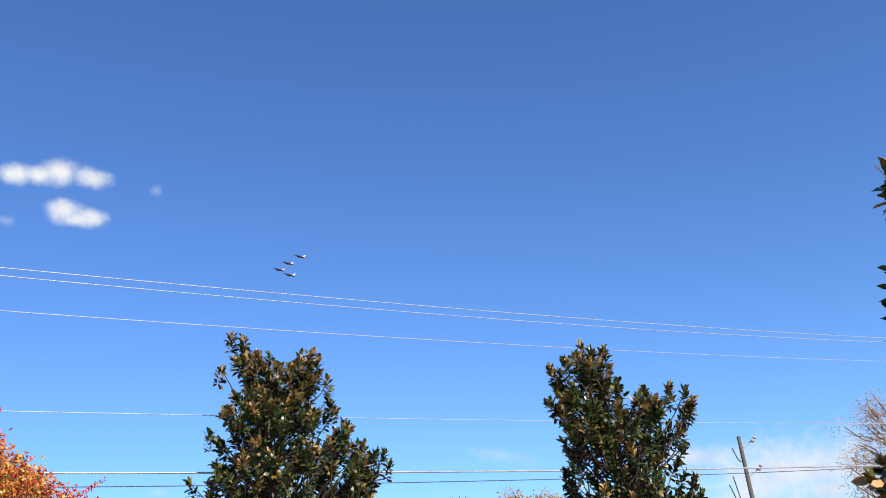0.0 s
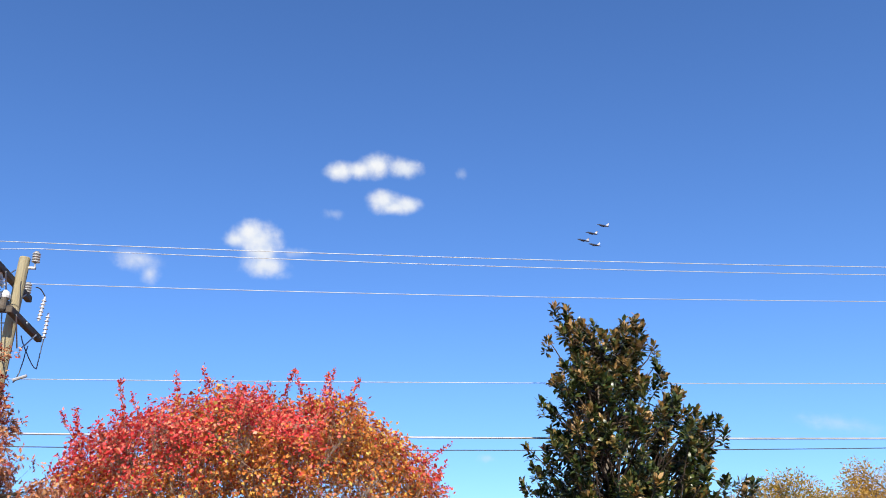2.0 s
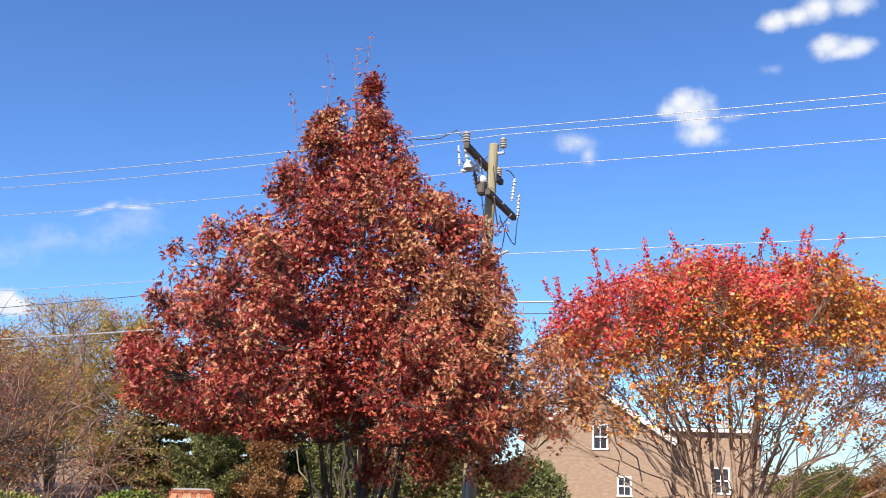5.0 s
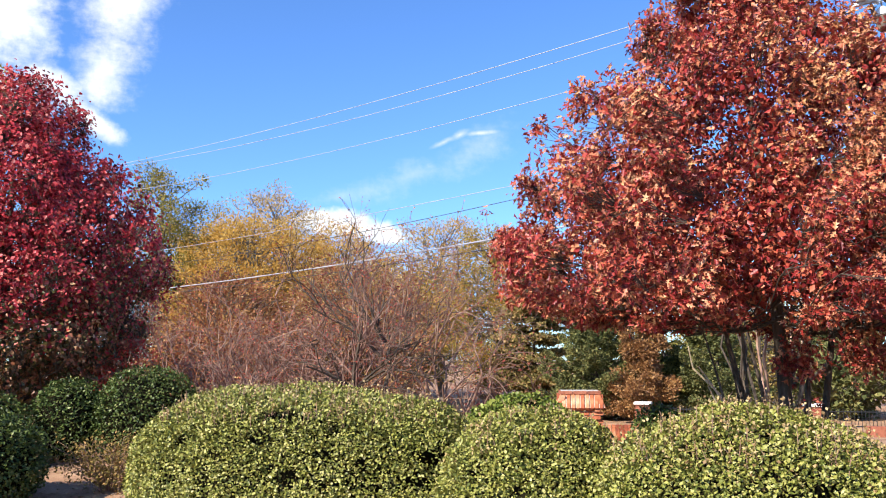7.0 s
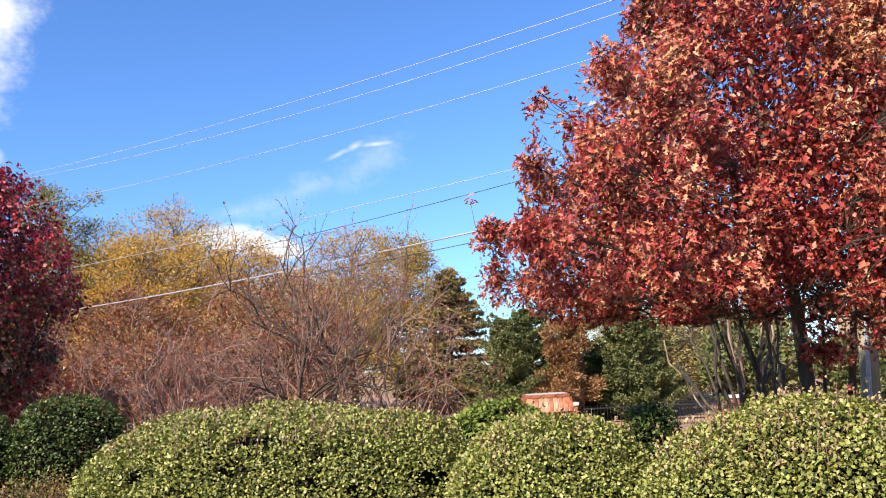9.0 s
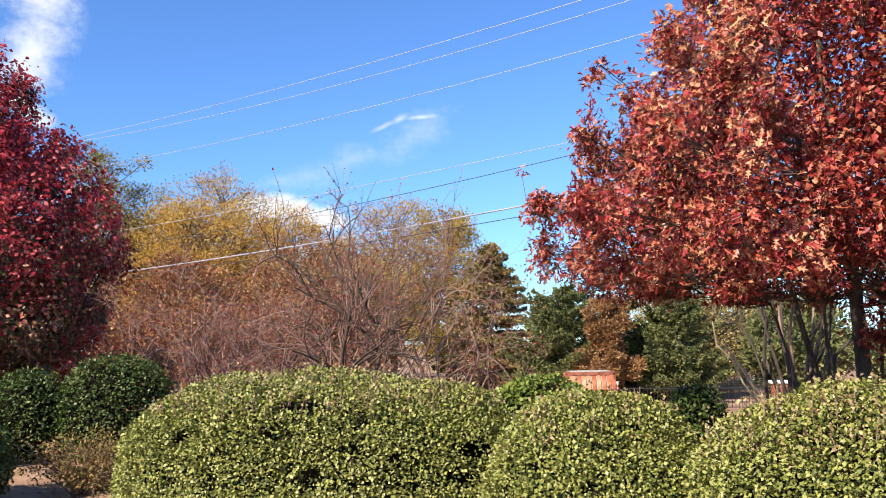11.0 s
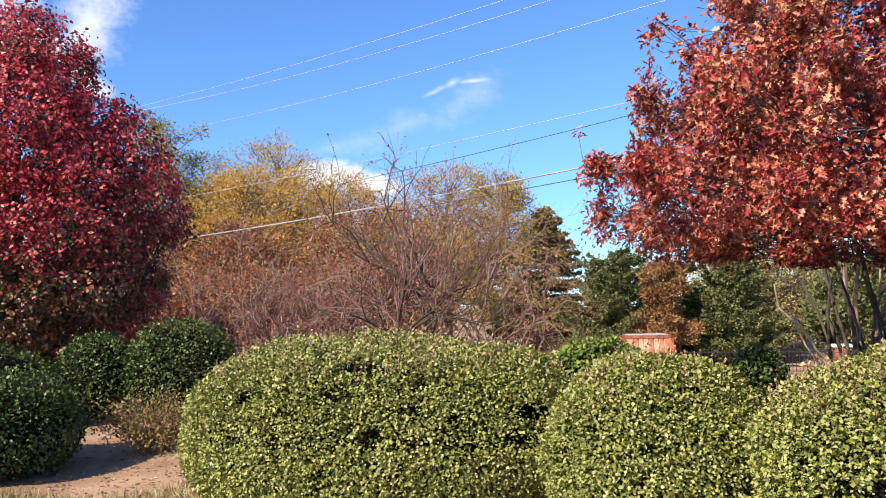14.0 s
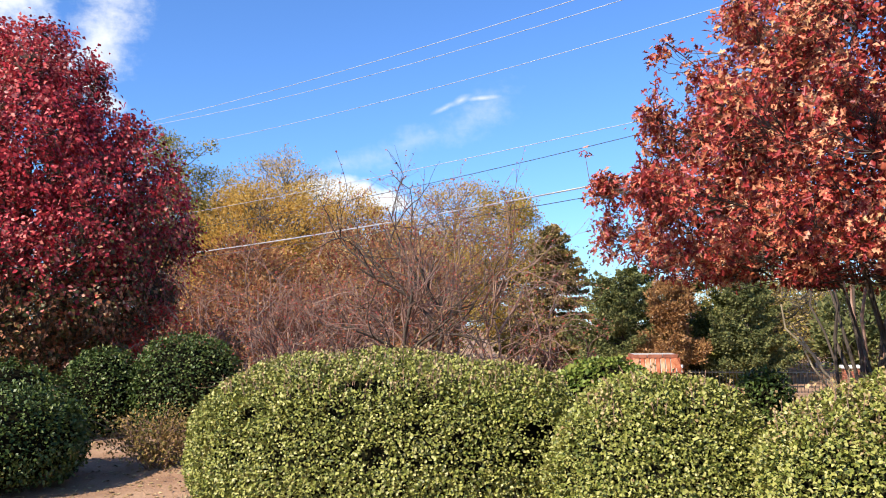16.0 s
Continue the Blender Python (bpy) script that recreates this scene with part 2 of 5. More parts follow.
M_OLIVE = foliage("olive_leaf", [(0.0, (0.17, 0.15, 0.035)), (0.5, (0.33, 0.275, 0.06)), (1.0, (0.5, 0.38, 0.1))], 0.6, 0.45, 0.45, 0.16, gloss=0.1)
M_TAN = foliage("tan_leaf", [(0.0, (0.36, 0.235, 0.1)), (0.5, (0.52, 0.36, 0.155)), (1.0, (0.62, 0.47, 0.23))], 0.7, 0.45, 0.4, 0.15, gloss=0.1)
M_PINE = foliage("pine_needles", [(0.0, (0.045, 0.058, 0.016)), (0.5, (0.12, 0.125, 0.034)), (1.0, (0.25, 0.22, 0.062))], 0.6, 0.22, 0.35, 0.25, gloss=0.1)
M_CEDAR = foliage("cedar_sprays", [(0.0, (0.075, 0.09, 0.034)), (0.5, (0.165, 0.175, 0.064)), (1.0, (0.3, 0.28, 0.11))], 0.7, 0.3, 0.4, 0.3, gloss=0.05)
M_SPRUCE = foliage("spruce_needles", [(0.0, (0.09, 0.085, 0.028)), (0.5, (0.24, 0.19, 0.065)), (0.8, (0.36, 0.25, 0.1)), (1.0, (0.46, 0.31, 0.14))], 0.7, 0.2, 0.5, 0.35, gloss=0.08)
M_CYPRESS = foliage("rusty_sprays", [(0.0, (0.14, 0.06, 0.022)), (0.5, (0.3, 0.145, 0.05)), (1.0, (0.43, 0.25, 0.09))], 0.6, 0.25, 0.5, 0.4)
M_WEED = foliage("dry_shrub_leaf", [(0.0, (0.08, 0.07, 0.016)), (0.5, (0.2, 0.14, 0.04)), (1.0, (0.36, 0.22, 0.09))], 0.6, 0.2, gloss=0.15)
M_BUD = foliage("purple_bud", [(0.0, (0.22, 0.045, 0.045)), (0.4, (0.42, 0.1, 0.075)), (0.7, (0.5, 0.17, 0.1)), (1.0, (0.54, 0.29, 0.14))], 0.6, 0.35, 0.5, 0.35, gloss=0.1)
M_RUSSET = foliage("russet_leaf", [(0.0, (0.17, 0.055, 0.034)), (0.5, (0.35, 0.13, 0.066)), (1.0, (0.48, 0.24, 0.11))], 0.6, 0.35, 0.5, 0.2, gloss=0.1)
M_FARWOOD = foliage("far_wood_leaf", [(0.0, (0.06, 0.07, 0.022)), (0.45, (0.15, 0.14, 0.04)), (0.75, (0.3, 0.2, 0.06)), (1.0, (0.42, 0.26, 0.1))], 0.6, 0.3, 0.9, 0.06, gloss=0.1)
M_BARK = surface("dark_bark", [(0, (0.022, 0.016, 0.012)), (0.6, (0.075, 0.055, 0.04)), (1, (0.19, 0.145, 0.11))], 7, 0.95, 0, 1.0, 45, (1, 1, 0.3))
M_MYRTLE_BARK = surface("grey_brown_branch_bark", [(0, (0.12, 0.085, 0.06)), (0.5, (0.27, 0.19, 0.135)), (1, (0.46, 0.36, 0.27))], 4, 0.85)
M_STEM_SUNLIT = surface("pale_sunlit_stem_bark", [(0, (0.36, 0.28, 0.17)), (1, (0.6, 0.5, 0.34))], 6, 0.7)
M_TWIG = surface("twig_bark", [(0, (0.1, 0.052, 0.038)), (0.5, (0.24, 0.14, 0.1)), (1, (0.42, 0.3, 0.22))], 4, 0.85)
M_TWIG_DARK = surface("maroon_twig_bark", [(0, (0.065, 0.03, 0.025)), (0.5, (0.2, 0.108, 0.082)), (1, (0.47, 0.35, 0.28))], 1.2, 0.85)
M_BARK_GREY = surface("grey_bark", [(0, (0.06, 0.05, 0.04)), (0.5, (0.13, 0.11, 0.09)), (1, (0.24, 0.21, 0.18))], 2, 0.9, 0, 0.6, 20, (1, 1, 0.4))
M_POLE = surface("weathered_pole_wood", [(0, (0.16, 0.13, 0.08)), (0.5, (0.29, 0.25, 0.15)), (1, (0.42, 0.37, 0.25))], 6, 0.85, 0, 0.6, 60, (1, 1, 0.08))
# pole wood with shade put into its colour, for the far poles
M_POLE_SHADED = surface("shaded_pole_wood", [(0, (0.05, 0.045, 0.038)), (0.5, (0.1, 0.09, 0.075)), (1, (0.17, 0.15, 0.125))], 6, 0.9, 0, 0.5, 60, (1, 1, 0.08))
M_ARM = surface("dark_arm_wood", [(0, (0.035, 0.026, 0.02)), (0.6, (0.1, 0.08, 0.06)), (1, (0.19, 0.16, 0.13))], 6, 0.85, 0, 0.6, 60, (1, 0.1, 1))
M_STEEL = surface("galvanised_steel", [(0, (0.26, 0.26, 0.26)), (1, (0.46, 0.46, 0.46))], 12, 0.55, 0.35, 0.1)
M_WIRE = surface("bare_aluminium_wire", [(0, (0.36, 0.37, 0.38)), (1, (0.5, 0.51, 0.52))], 3, 0.5, 0.3, 0.05)
M_CABLE = surface("black_cable_sheath", [(0, (0.02, 0.02, 0.022)), (1, (0.06, 0.06, 0.065))], 3, 0.5, 0, 0.05)
M_CABLE_GREY = surface("lashed_grey_cable", [(0, (0.2, 0.2, 0.21)), (0.5, (0.42, 0.42, 0.43)), (1, (0.6, 0.6, 0.6))], 2.2, 0.4, 0.3, 0.05)
M_PORC = surface("grey_porcelain", [(0, (0.24, 0.235, 0.22)), (1, (0.4, 0.39, 0.37))], 10, 0.3, 0, 0.05)
M_WHITE_POLY = surface("white_polymer", [(0, (0.45, 0.46, 0.47)), (1, (0.62, 0.62, 0.62))], 10, 0.45, 0, 0.05)
M_BROWN_PORC = surface("brown_porcelain", [(0, (0.1, 0.05, 0.035)), (1, (0.22, 0.12, 0.09))], 10, 0.25, 0, 0.05)
M_BRICK = surface("orange_brick", [(0, (0.2, 0.045, 0.02)), (0.35, (0.36, 0.1, 0.042)), (0.65, (0.48, 0.18, 0.085)), (1, (0.6, 0.33, 0.2))], 9, 0.85, 0, 0.4, 70, (1, 1, 1), 0.9)
M_BRICK_DARK = surface("red_brick", [(0, (0.14, 0.045, 0.028)), (0.5, (0.24, 0.075, 0.04)), (1, (0.34, 0.13, 0.075))], 9, 0.85, 0, 0.4, 70, (1, 1, 1), 0.35)
M_MORTAR = surface("mortar", [(0, (0.34, 0.3, 0.25)), (1, (0.5, 0.46, 0.4))], 20, 0.95)
M_STONE = surface("pale_cap_stone", [(0, (0.5, 0.48, 0.44)), (1, (0.68, 0.66, 0.61))], 8, 0.8)
M_IRON = surface("black_iron", [(0, (0.012, 0.012, 0.013)), (1, (0.03, 0.03, 0.032))], 10, 0.5, 0.4)
M_TANBRICK = surface("tan_house_brick", [(0, (0.19, 0.12, 0.08)), (0.5, (0.27, 0.185, 0.125)), (1, (0.36, 0.265, 0.185))], 3, 0.9, 0, 0.5, 26, (1, 1, 2.6))
M_SHINGLE = surface("grey_shingle", [(0, (0.1, 0.09, 0.08)), (1, (0.22, 0.2, 0.17))], 4, 0.95, 0, 0.4, 20)
M_TRIM = surface("white_trim_paint", [(0, (0.68, 0.68, 0.66)), (1, (0.82, 0.82, 0.8))], 6, 0.5, 0, 0.05)
M_PANE, _n, _k, _b = material("window_glass", 0.06, 0.0, (0.03, 0.035, 0.045))
_b.inputs["Specular IOR Level"].default_value = 0.9
M_JET = surface("dark_blue_jet_paint", [(0, (0.012, 0.018, 0.04)), (1, (0.035, 0.045, 0.08))], 0.6, 0.45, 0.0, 0.02)
M_JET_PALE = surface("pale_jet_paint", [(0, (0.6, 0.6, 0.6)), (1, (0.78, 0.78, 0.78))], 0.6, 0.4, 0.1, 0.02)
M_GROUND = surface("mulch_and_pine_straw", [(0, (0.14, 0.066, 0.034)), (0.4, (0.28, 0.155, 0.085)), (0.7, (0.39, 0.235, 0.135)), (1, (0.48, 0.32, 0.2))], 1.3, 0.95, 0, 0.9, 26, detail=10)
M_GRASS = foliage("dormant_grass", [(0.0, (0.2, 0.17, 0.06)), (0.5, (0.36, 0.29, 0.13)), (1.0, (0.5, 0.41, 0.22))], 0.7, 0.3)


# ---- building helpers ----
def mesh_of(name, verts, faces, mat, smooth=False):
    """A mesh from arrays: verts (n, 3), and faces as a list of index arrays of equal width, or of lists."""
    me = bpy.data.meshes.new(name)
    faces = [np.asarray(f, dtype=np.int32) for f in faces if len(f)]
    loops = np.concatenate([f.ravel() for f in faces])
    sizes = np.concatenate([np.full(len(f), f.shape[1], dtype=np.int32) for f in faces])
    me.vertices.add(len(verts))
    me.vertices.foreach_set("co", np.asarray(verts, dtype=np.float32).ravel())
    me.loops.add(len(loops))
    me.loops.foreach_set("vertex_index", loops)
    me.polygons.add(len(sizes))
    me.polygons.foreach_set("loop_start", np.concatenate([[0], np.cumsum(sizes)[:-1]]).astype(np.int32))
    me.polygons.foreach_set("loop_total", sizes)
    if smooth:
        me.polygons.foreach_set("use_smooth", np.ones(len(sizes), dtype=bool))
    me.update(calc_edges=True)
    me.materials.append(mat)
    return me


def put(name, me, parent=None, label="", at=(0, 0, 0)):
    ob = new(name, me)
    ob.location = at
    if parent is not None:
        ob.parent = parent
    return tagged(ob, label)


def part(name, bm, mat, parent, label="", at=(0, 0, 0), smooth=False):
    """Links a bmesh as one mesh object under a thing or a part."""
    me = bpy.data.meshes.new(name)
    bmesh.ops.recalc_face_normals(bm, faces=bm.faces[:])
    if smooth:
        for f in bm.faces:
            f.smooth = True
    bm.to_mesh(me)
    bm.free()
    me.materials.append(mat)
    return put(name, me, parent, label, at)


def thing(name, label, category, at=(0, 0, 0), group="", turn=0.0):
    ob = new(name)
    ob.location, ob.rotation_euler = at, (0, 0, radians(turn))
    ob.empty_display_size = 0.2
    return tagged(ob, label, category, group)


def box(bm, x0, x1, y0, y1, z0, z1, bevel=0.0, m=None):
    r = bmesh.ops.create_cube(bm, size=1.0)
    t = Matrix.Translation(((x0 + x1) / 2, (y0 + y1) / 2, (z0 + z1) / 2)) @ Matrix.Diagonal((x1 - x0, y1 - y0, z1 - z0, 1))
    bmesh.ops.transform(bm, matrix=(m @ t) if m else t, verts=r["verts"])
    if bevel:
        bmesh.ops.bevel(bm, geom=list({e for v in r["verts"] for e in v.link_edges}), offset=bevel, segments=1, affect="EDGES")
    return bm


def lathe(bm, rows, sides=12, m=None):
    """A turned solid from rows of (height, radius) along z."""
    rings = []
    for z, r in rows:
        ring = [bm.verts.new((r * math.cos(2 * math.pi * i / sides), r * math.sin(2 * math.pi * i / sides), z)) for i in range(sides)]
        rings.append(ring)
    for a, b in zip(rings, rings[1:]):
        for i in range(sides):
            bm.faces.new((a[i], a[(i + 1) % sides], b[(i + 1) % sides], b[i]))
    bm.faces.new(rings[0][::-1])
    bm.faces.new(rings[-1])
    if m:
        bmesh.ops.transform(bm, matrix=m, verts=[v for ring in rings for v in ring])
    return bm


def along(a, b):
    """A pose at a whose z axis points to b."""
    d = Vector(b) - Vector(a)
    return Matrix.Translation(a) @ d.to_track_quat("Z", "Y").to_matrix().to_4x4()


def tubes(name, lines, mat, parent=None, sides=6, label=""):
    """One mesh of many tapered tubes; lines: pairs of points (n, 3) and radii (n)."""
    vs, qs, base = [], [], 0
    ang = np.arange(sides) * 2 * np.pi / sides
    ca, sa = np.cos(ang), np.sin(ang)
    for pts, rad in lines:
        pts, rad = np.asarray(pts, float), np.asarray(rad, float)
        d = np.gradient(pts, axis=0)
        d /= np.linalg.norm(d, axis=1, keepdims=True) + 1e-9
        ref = np.array([0, 0, 1.0]) if abs(d[0, 2]) < 0.9 else np.array([1.0, 0, 0])
        u = np.cross(d, ref)
        u /= np.linalg.norm(u, axis=1, keepdims=True) + 1e-9
        w = np.cross(d, u)
        ring = pts[:, None] + rad[:, None, None] * (ca[None, :, None] * u[:, None] + sa[None, :, None] * w[:, None])
        n = len(pts)
        vs.append(ring.reshape(-1, 3))
        i = np.arange(n - 1)[:, None] * sides + np.arange(sides)[None]
        j = np.arange(n - 1)[:, None] * sides + (np.arange(sides)[None] + 1) % sides
        qs.append(np.stack([i, j, j + sides, i + sides], -1).reshape(-1, 4) + base)
        base += n * sides
    return put(name, mesh_of(name, np.concatenate(vs), [np.concatenate(qs)], mat, True), parent, label)


# leaf outlines, about 1 long along y, folded a little along the midrib
LEAF_OVAL = (np.array([(0, 0, 0), (-0.24, 0.3, 0.07), (0, 0.5, 0), (0.24, 0.3, 0.07), (-0.2, 0.7, 0.05), (0.2, 0.7, 0.05), (0, 1, -0.06)]),
             [np.array([(0, 2, 1), (0, 3, 2), (1, 2, 4), (3, 5, 2), (4, 2, 6), (2, 5, 6)])])
LEAF_SMALL = (np.array([(0, 0, 0), (-0.3, 0.45, 0.08), (0.3, 0.45, 0.08), (0, 1, -0.03), (0, 0.5, 0.0)]),
              [np.array([(0, 4, 1), (0, 2, 4), (1, 4, 3), (4, 2, 3)])])
LEAF_BLADE = (np.array([(0, 0, 0), (-0.2, 0.32, 0.05), (0.2, 0.32, 0.05), (-0.2, 0.72, 0.04), (0.2, 0.72, 0.04), (0, 1, -0.05)]), [np.array([(0, 2, 1), (1, 2, 4), (1, 4, 3), (3, 4, 5)])])
_lobe = [(0.27, 0.34), (0.07, 0.46), (0.34, 0.76), (0.08, 0.78)]
LEAF_OAK = (np.array([(0, 0, 0), (0, 1.16, -0.1)] + [(x, y, 0.35 * x) for x, y in _lobe] + [(-x, y, 0.35 * x) for x, y in _lobe]),
            [np.array([(0, 2, 3, 4, 5, 1)]), np.array([(1, 9, 8, 7, 6, 0)])])
LEAF_ROUND = (np.array([(0, 0, 0), (-0.4, 0.5, 0.12), (0.4, 0.5, 0.12), (0, 1, -0.05)]), [np.array([(0, 3, 1), (0, 2, 3)])])
LEAF_BROAD = (np.array([(0, 0, 0), (-0.34, 0.42, 0.1), (0.34, 0.42, 0.1), (0, 1, -0.05)]), [np.array([(0, 3, 1), (0, 2, 3)])])
TUFT = (np.array([(-0.3, 0.0, 0.05), (0.3, 0.3, -0.08), (-0.05, 1, 0.05)]), [np.array([(0, 1, 2)])])
SPRAY = (np.array([(0, 0, 0), (-0.3, 0.4, 0.1), (0.26, 0.55, -0.12), (0.02, 1, 0.05)]), [np.array([(0, 1, 3), (0, 3, 2)])])


def leaves(name, pts, dirs, ups, size, shape, mat, parent, rng, label="", kind="", jitter=0.5):
    """Many leaves in one mesh: each at its point, growing along its direction, its upper face toward ups."""
    v, fs = shape
    n = len(pts)
    d = dirs + rng.normal(0, jitter, (n, 3))
    d /= np.linalg.norm(d, axis=1, keepdims=True) + 1e-9
    u = ups + rng.normal(0, jitter, (n, 3))
    x = np.cross(d, u)
    x /= np.linalg.norm(x, axis=1, keepdims=True) + 1e-9
    z = np.cross(x, d)
    s = (size * rng.uniform(0.65, 1.25, n))[:, None, None]
    sh = v[None] * np.stack([rng.uniform(0.8, 1.2, n), np.ones(n), rng.uniform(0.2, 2.2, n)], -1)[:, None]
    co = pts[:, None] + s * (sh[..., :1] * x[:, None] + sh[..., 1:2] * d[:, None] + sh[..., 2:] * z[:, None])
    off = (np.arange(n) * len(v))[:, None, None]
    faces = [(f[None] + off).reshape(-1, f.shape[1]) for f in fs]
    ob = put(name, mesh_of(name, co.reshape(-1, 3), faces, mat), parent, label)
    return tagged(ob, kind=kind) if kind else ob


def bend(a, b, n=6, sag=0.15, wob=0.06, rng=None):
    """A wavering line from a to b that leaves a outward and turns up toward b."""
    a, b = np.asarray(a, float), np.asarray(b, float)
    t = np.linspace(0, 1, n)[:, None]
    length = np.linalg.norm(b - a)
    p = a + (b - a) * t
    p[:, 2] -= (sag * length * np.sin(np.pi * t[:, 0]))
    p[1:-1] += rng.normal(0, wob * length / n, (n - 2, 3))
    return p


def noise_lump(p, scale, seed):
    """Smooth lumps from sines, about -1 to 1, for arrays of points."""
    r = np.random.default_rng(seed)
    out = np.zeros(len(p))
    for _ in range(7):
        k = r.normal(0, scale, 3)
        out += np.sin(p @ k + r.uniform(0, 6.28))
    return out / 3.2


def crown_points(rng, rows, n, right, core=0.25, depth=1.0, lump=0.14, seed=1):
    """Places inside an uneven crown; rows: height, reach to one side and to the other along 'right'. Also their outward way."""
    rows = sorted(rows)
    zs, ls, rs = (np.array([r[i] for r in rows]) for i in range(3))
    zz = rng.uniform(zs[0], zs[-1], n * 8)
    L, R = np.interp(zz, zs, ls), np.interp(zz, zs, rs)
    half, mid = np.maximum((L + R) / 2, 0.03), (R - L) / 2
    keep = rng.uniform(0, 1, len(zz)) < (half / half.max()) ** 1.3
    zz, half, mid = zz[keep][:n], half[keep][:n], mid[keep][:n]
    th = rng.uniform(0, 2 * np.pi, len(zz))
    q = rng.uniform(core**2, 1, len(zz)) ** 0.5
    probe = np.stack([np.cos(th) * half, np.sin(th) * half, zz], -1)
    q = q * (1 + lump * noise_lump(probe, 2.0, seed))
    a, b = mid + np.cos(th) * half * q, np.sin(th) * half * q * depth
    right = np.array(right)
    back = np.array([-right[1], right[0]])
    xy = a[:, None] * right + b[:, None] * back
    out = np.stack([np.cos(th)[:, None] * right + np.sin(th)[:, None] * back], 0)[0]
    up = np.interp(zz, [zs[0], zs[-1]], [-0.1, 0.9])
    return np.column_stack([xy, zz]), np.column_stack([out, up])


def broadleaf(name, label, at, rows, right, stems, clumps, per, spread, size, shape, mats, bark, seed, group="", category="tree", depth=1.0,
              core=0.25, fork=0.3, droop=0.0, twig_rad=0.008, lump=0.14, kind_split=None, sides=7, flat=0.75, jitter=0.5, twig_n=3, limb_sides=5, limb_k=0.007, leaders=(), puff=0.0):
    """A tree: stems, limbs to every clump, twigs in it, and leaves on them.
    stems: list of (foot offset x, y, radius, height, lean x, lean y)."""
    rng = np.random.default_rng(seed)
    tree = thing(name, label, category, at, group)
    cent, outw = crown_points(rng, rows, clumps, right, core, depth, lump, seed)
    if len(leaders):
        cent, outw = np.vstack([cent, leaders]), np.vstack([outw, np.tile([0.0, 0.0, 1.0], (len(leaders), 1))])
    lines, stem_pts = [], []
    for k, (fx, fy, r, h, lx, ly) in enumerate(stems):
        t = np.linspace(0, 1, 9)
        p = np.stack([fx + lx * t**1.2 + 0.05 * np.sin(5 * t + k), fy + ly * t**1.2 + 0.05 * np.cos(4 * t + 2 * k), h * t], -1)
        rad = r * (1 - 0.8 * t) + 0.35 * r * np.exp(-t * 14)
        p[0, 2] -= 0.15
        stem_pts.append((p, rad))
        tubes("trunk", [(p, rad)], bark, tree, 10)
    limbs, twigs = [], []
    for c, o in zip(cent, outw):
        best = None
        for p, rad in stem_pts:
            zt = max(fork * p[-1, 2], min(p[-1, 2] * 0.97, c[2] - 0.55 * np.linalg.norm(c[:2] - p[-1, :2] * 0.5)))
            i = np.interp(zt, p[:, 2], np.arange(len(p)))
            a = np.array([np.interp(i, np.arange(len(p)), p[:, j]) for j in range(3)])
            dd = np.linalg.norm(a - c)
            if best is None or dd < best[0]:
                best = (dd, a, np.interp(i, np.arange(len(p)), rad))
        dd, a, ra = best
        n = 7
        ln = bend(a, c, n, 0.08, 0.35, rng)
        limbs.append((ln, np.linspace(min(ra * 0.5, 0.008 + limb_k * dd), twig_rad, n)))
        for _ in range(twig_n):
            g = rng.normal(0, 1, 3)
            e = c + g / (np.linalg.norm(g) + 1e-9) * spread * rng.uniform(0.4, 1.0) + o * spread * 0.2
            twigs.append((bend(ln[rng.integers(3, 6)], e, 4, 0.0, 0.3, rng), np.linspace(twig_rad, twig_rad * 0.4, 4)))
    tagged(tubes("branchwork", limbs, bark, tree, limb_sides), kind="stuff")
    tagged(tubes("twig_work", twigs, bark, tree, 3), kind="stuff")
    # leaves clustered round the clumps
    idx = np.repeat(np.arange(len(cent)), per)
    g = rng.normal(0, 1, (len(idx), 3))
    g *= (spread * rng.uniform(0.3, 1.25, len(idx)) / (np.linalg.norm(g, axis=1) + 1e-9))[:, None]
    g[:, 2] *= flat
    pts = cent[idx] + g
    dirs = outw[idx] * 0.5 + g / spread * 0.7 + np.array([0, 0, -droop])
    ups = np.tile([0, 0, 1.0], (len(idx), 1)) * (1 - 0.5 * puff) + outw[idx] * 0.7 + g / spread * 1.3 * puff
    if kind_split is None:
        leaves("foliage", pts, dirs, ups, size, shape, mats[0], tree, rng, kind="stuff", jitter=jitter)
    else:
        sel = kind_split(pts, rng)
        for s, m in zip((sel, ~sel), mats):
            leaves("foliage", pts[s], dirs[s], ups[s], size, shape, m, tree, rng, kind="stuff", jitter=jitter)
    return tree


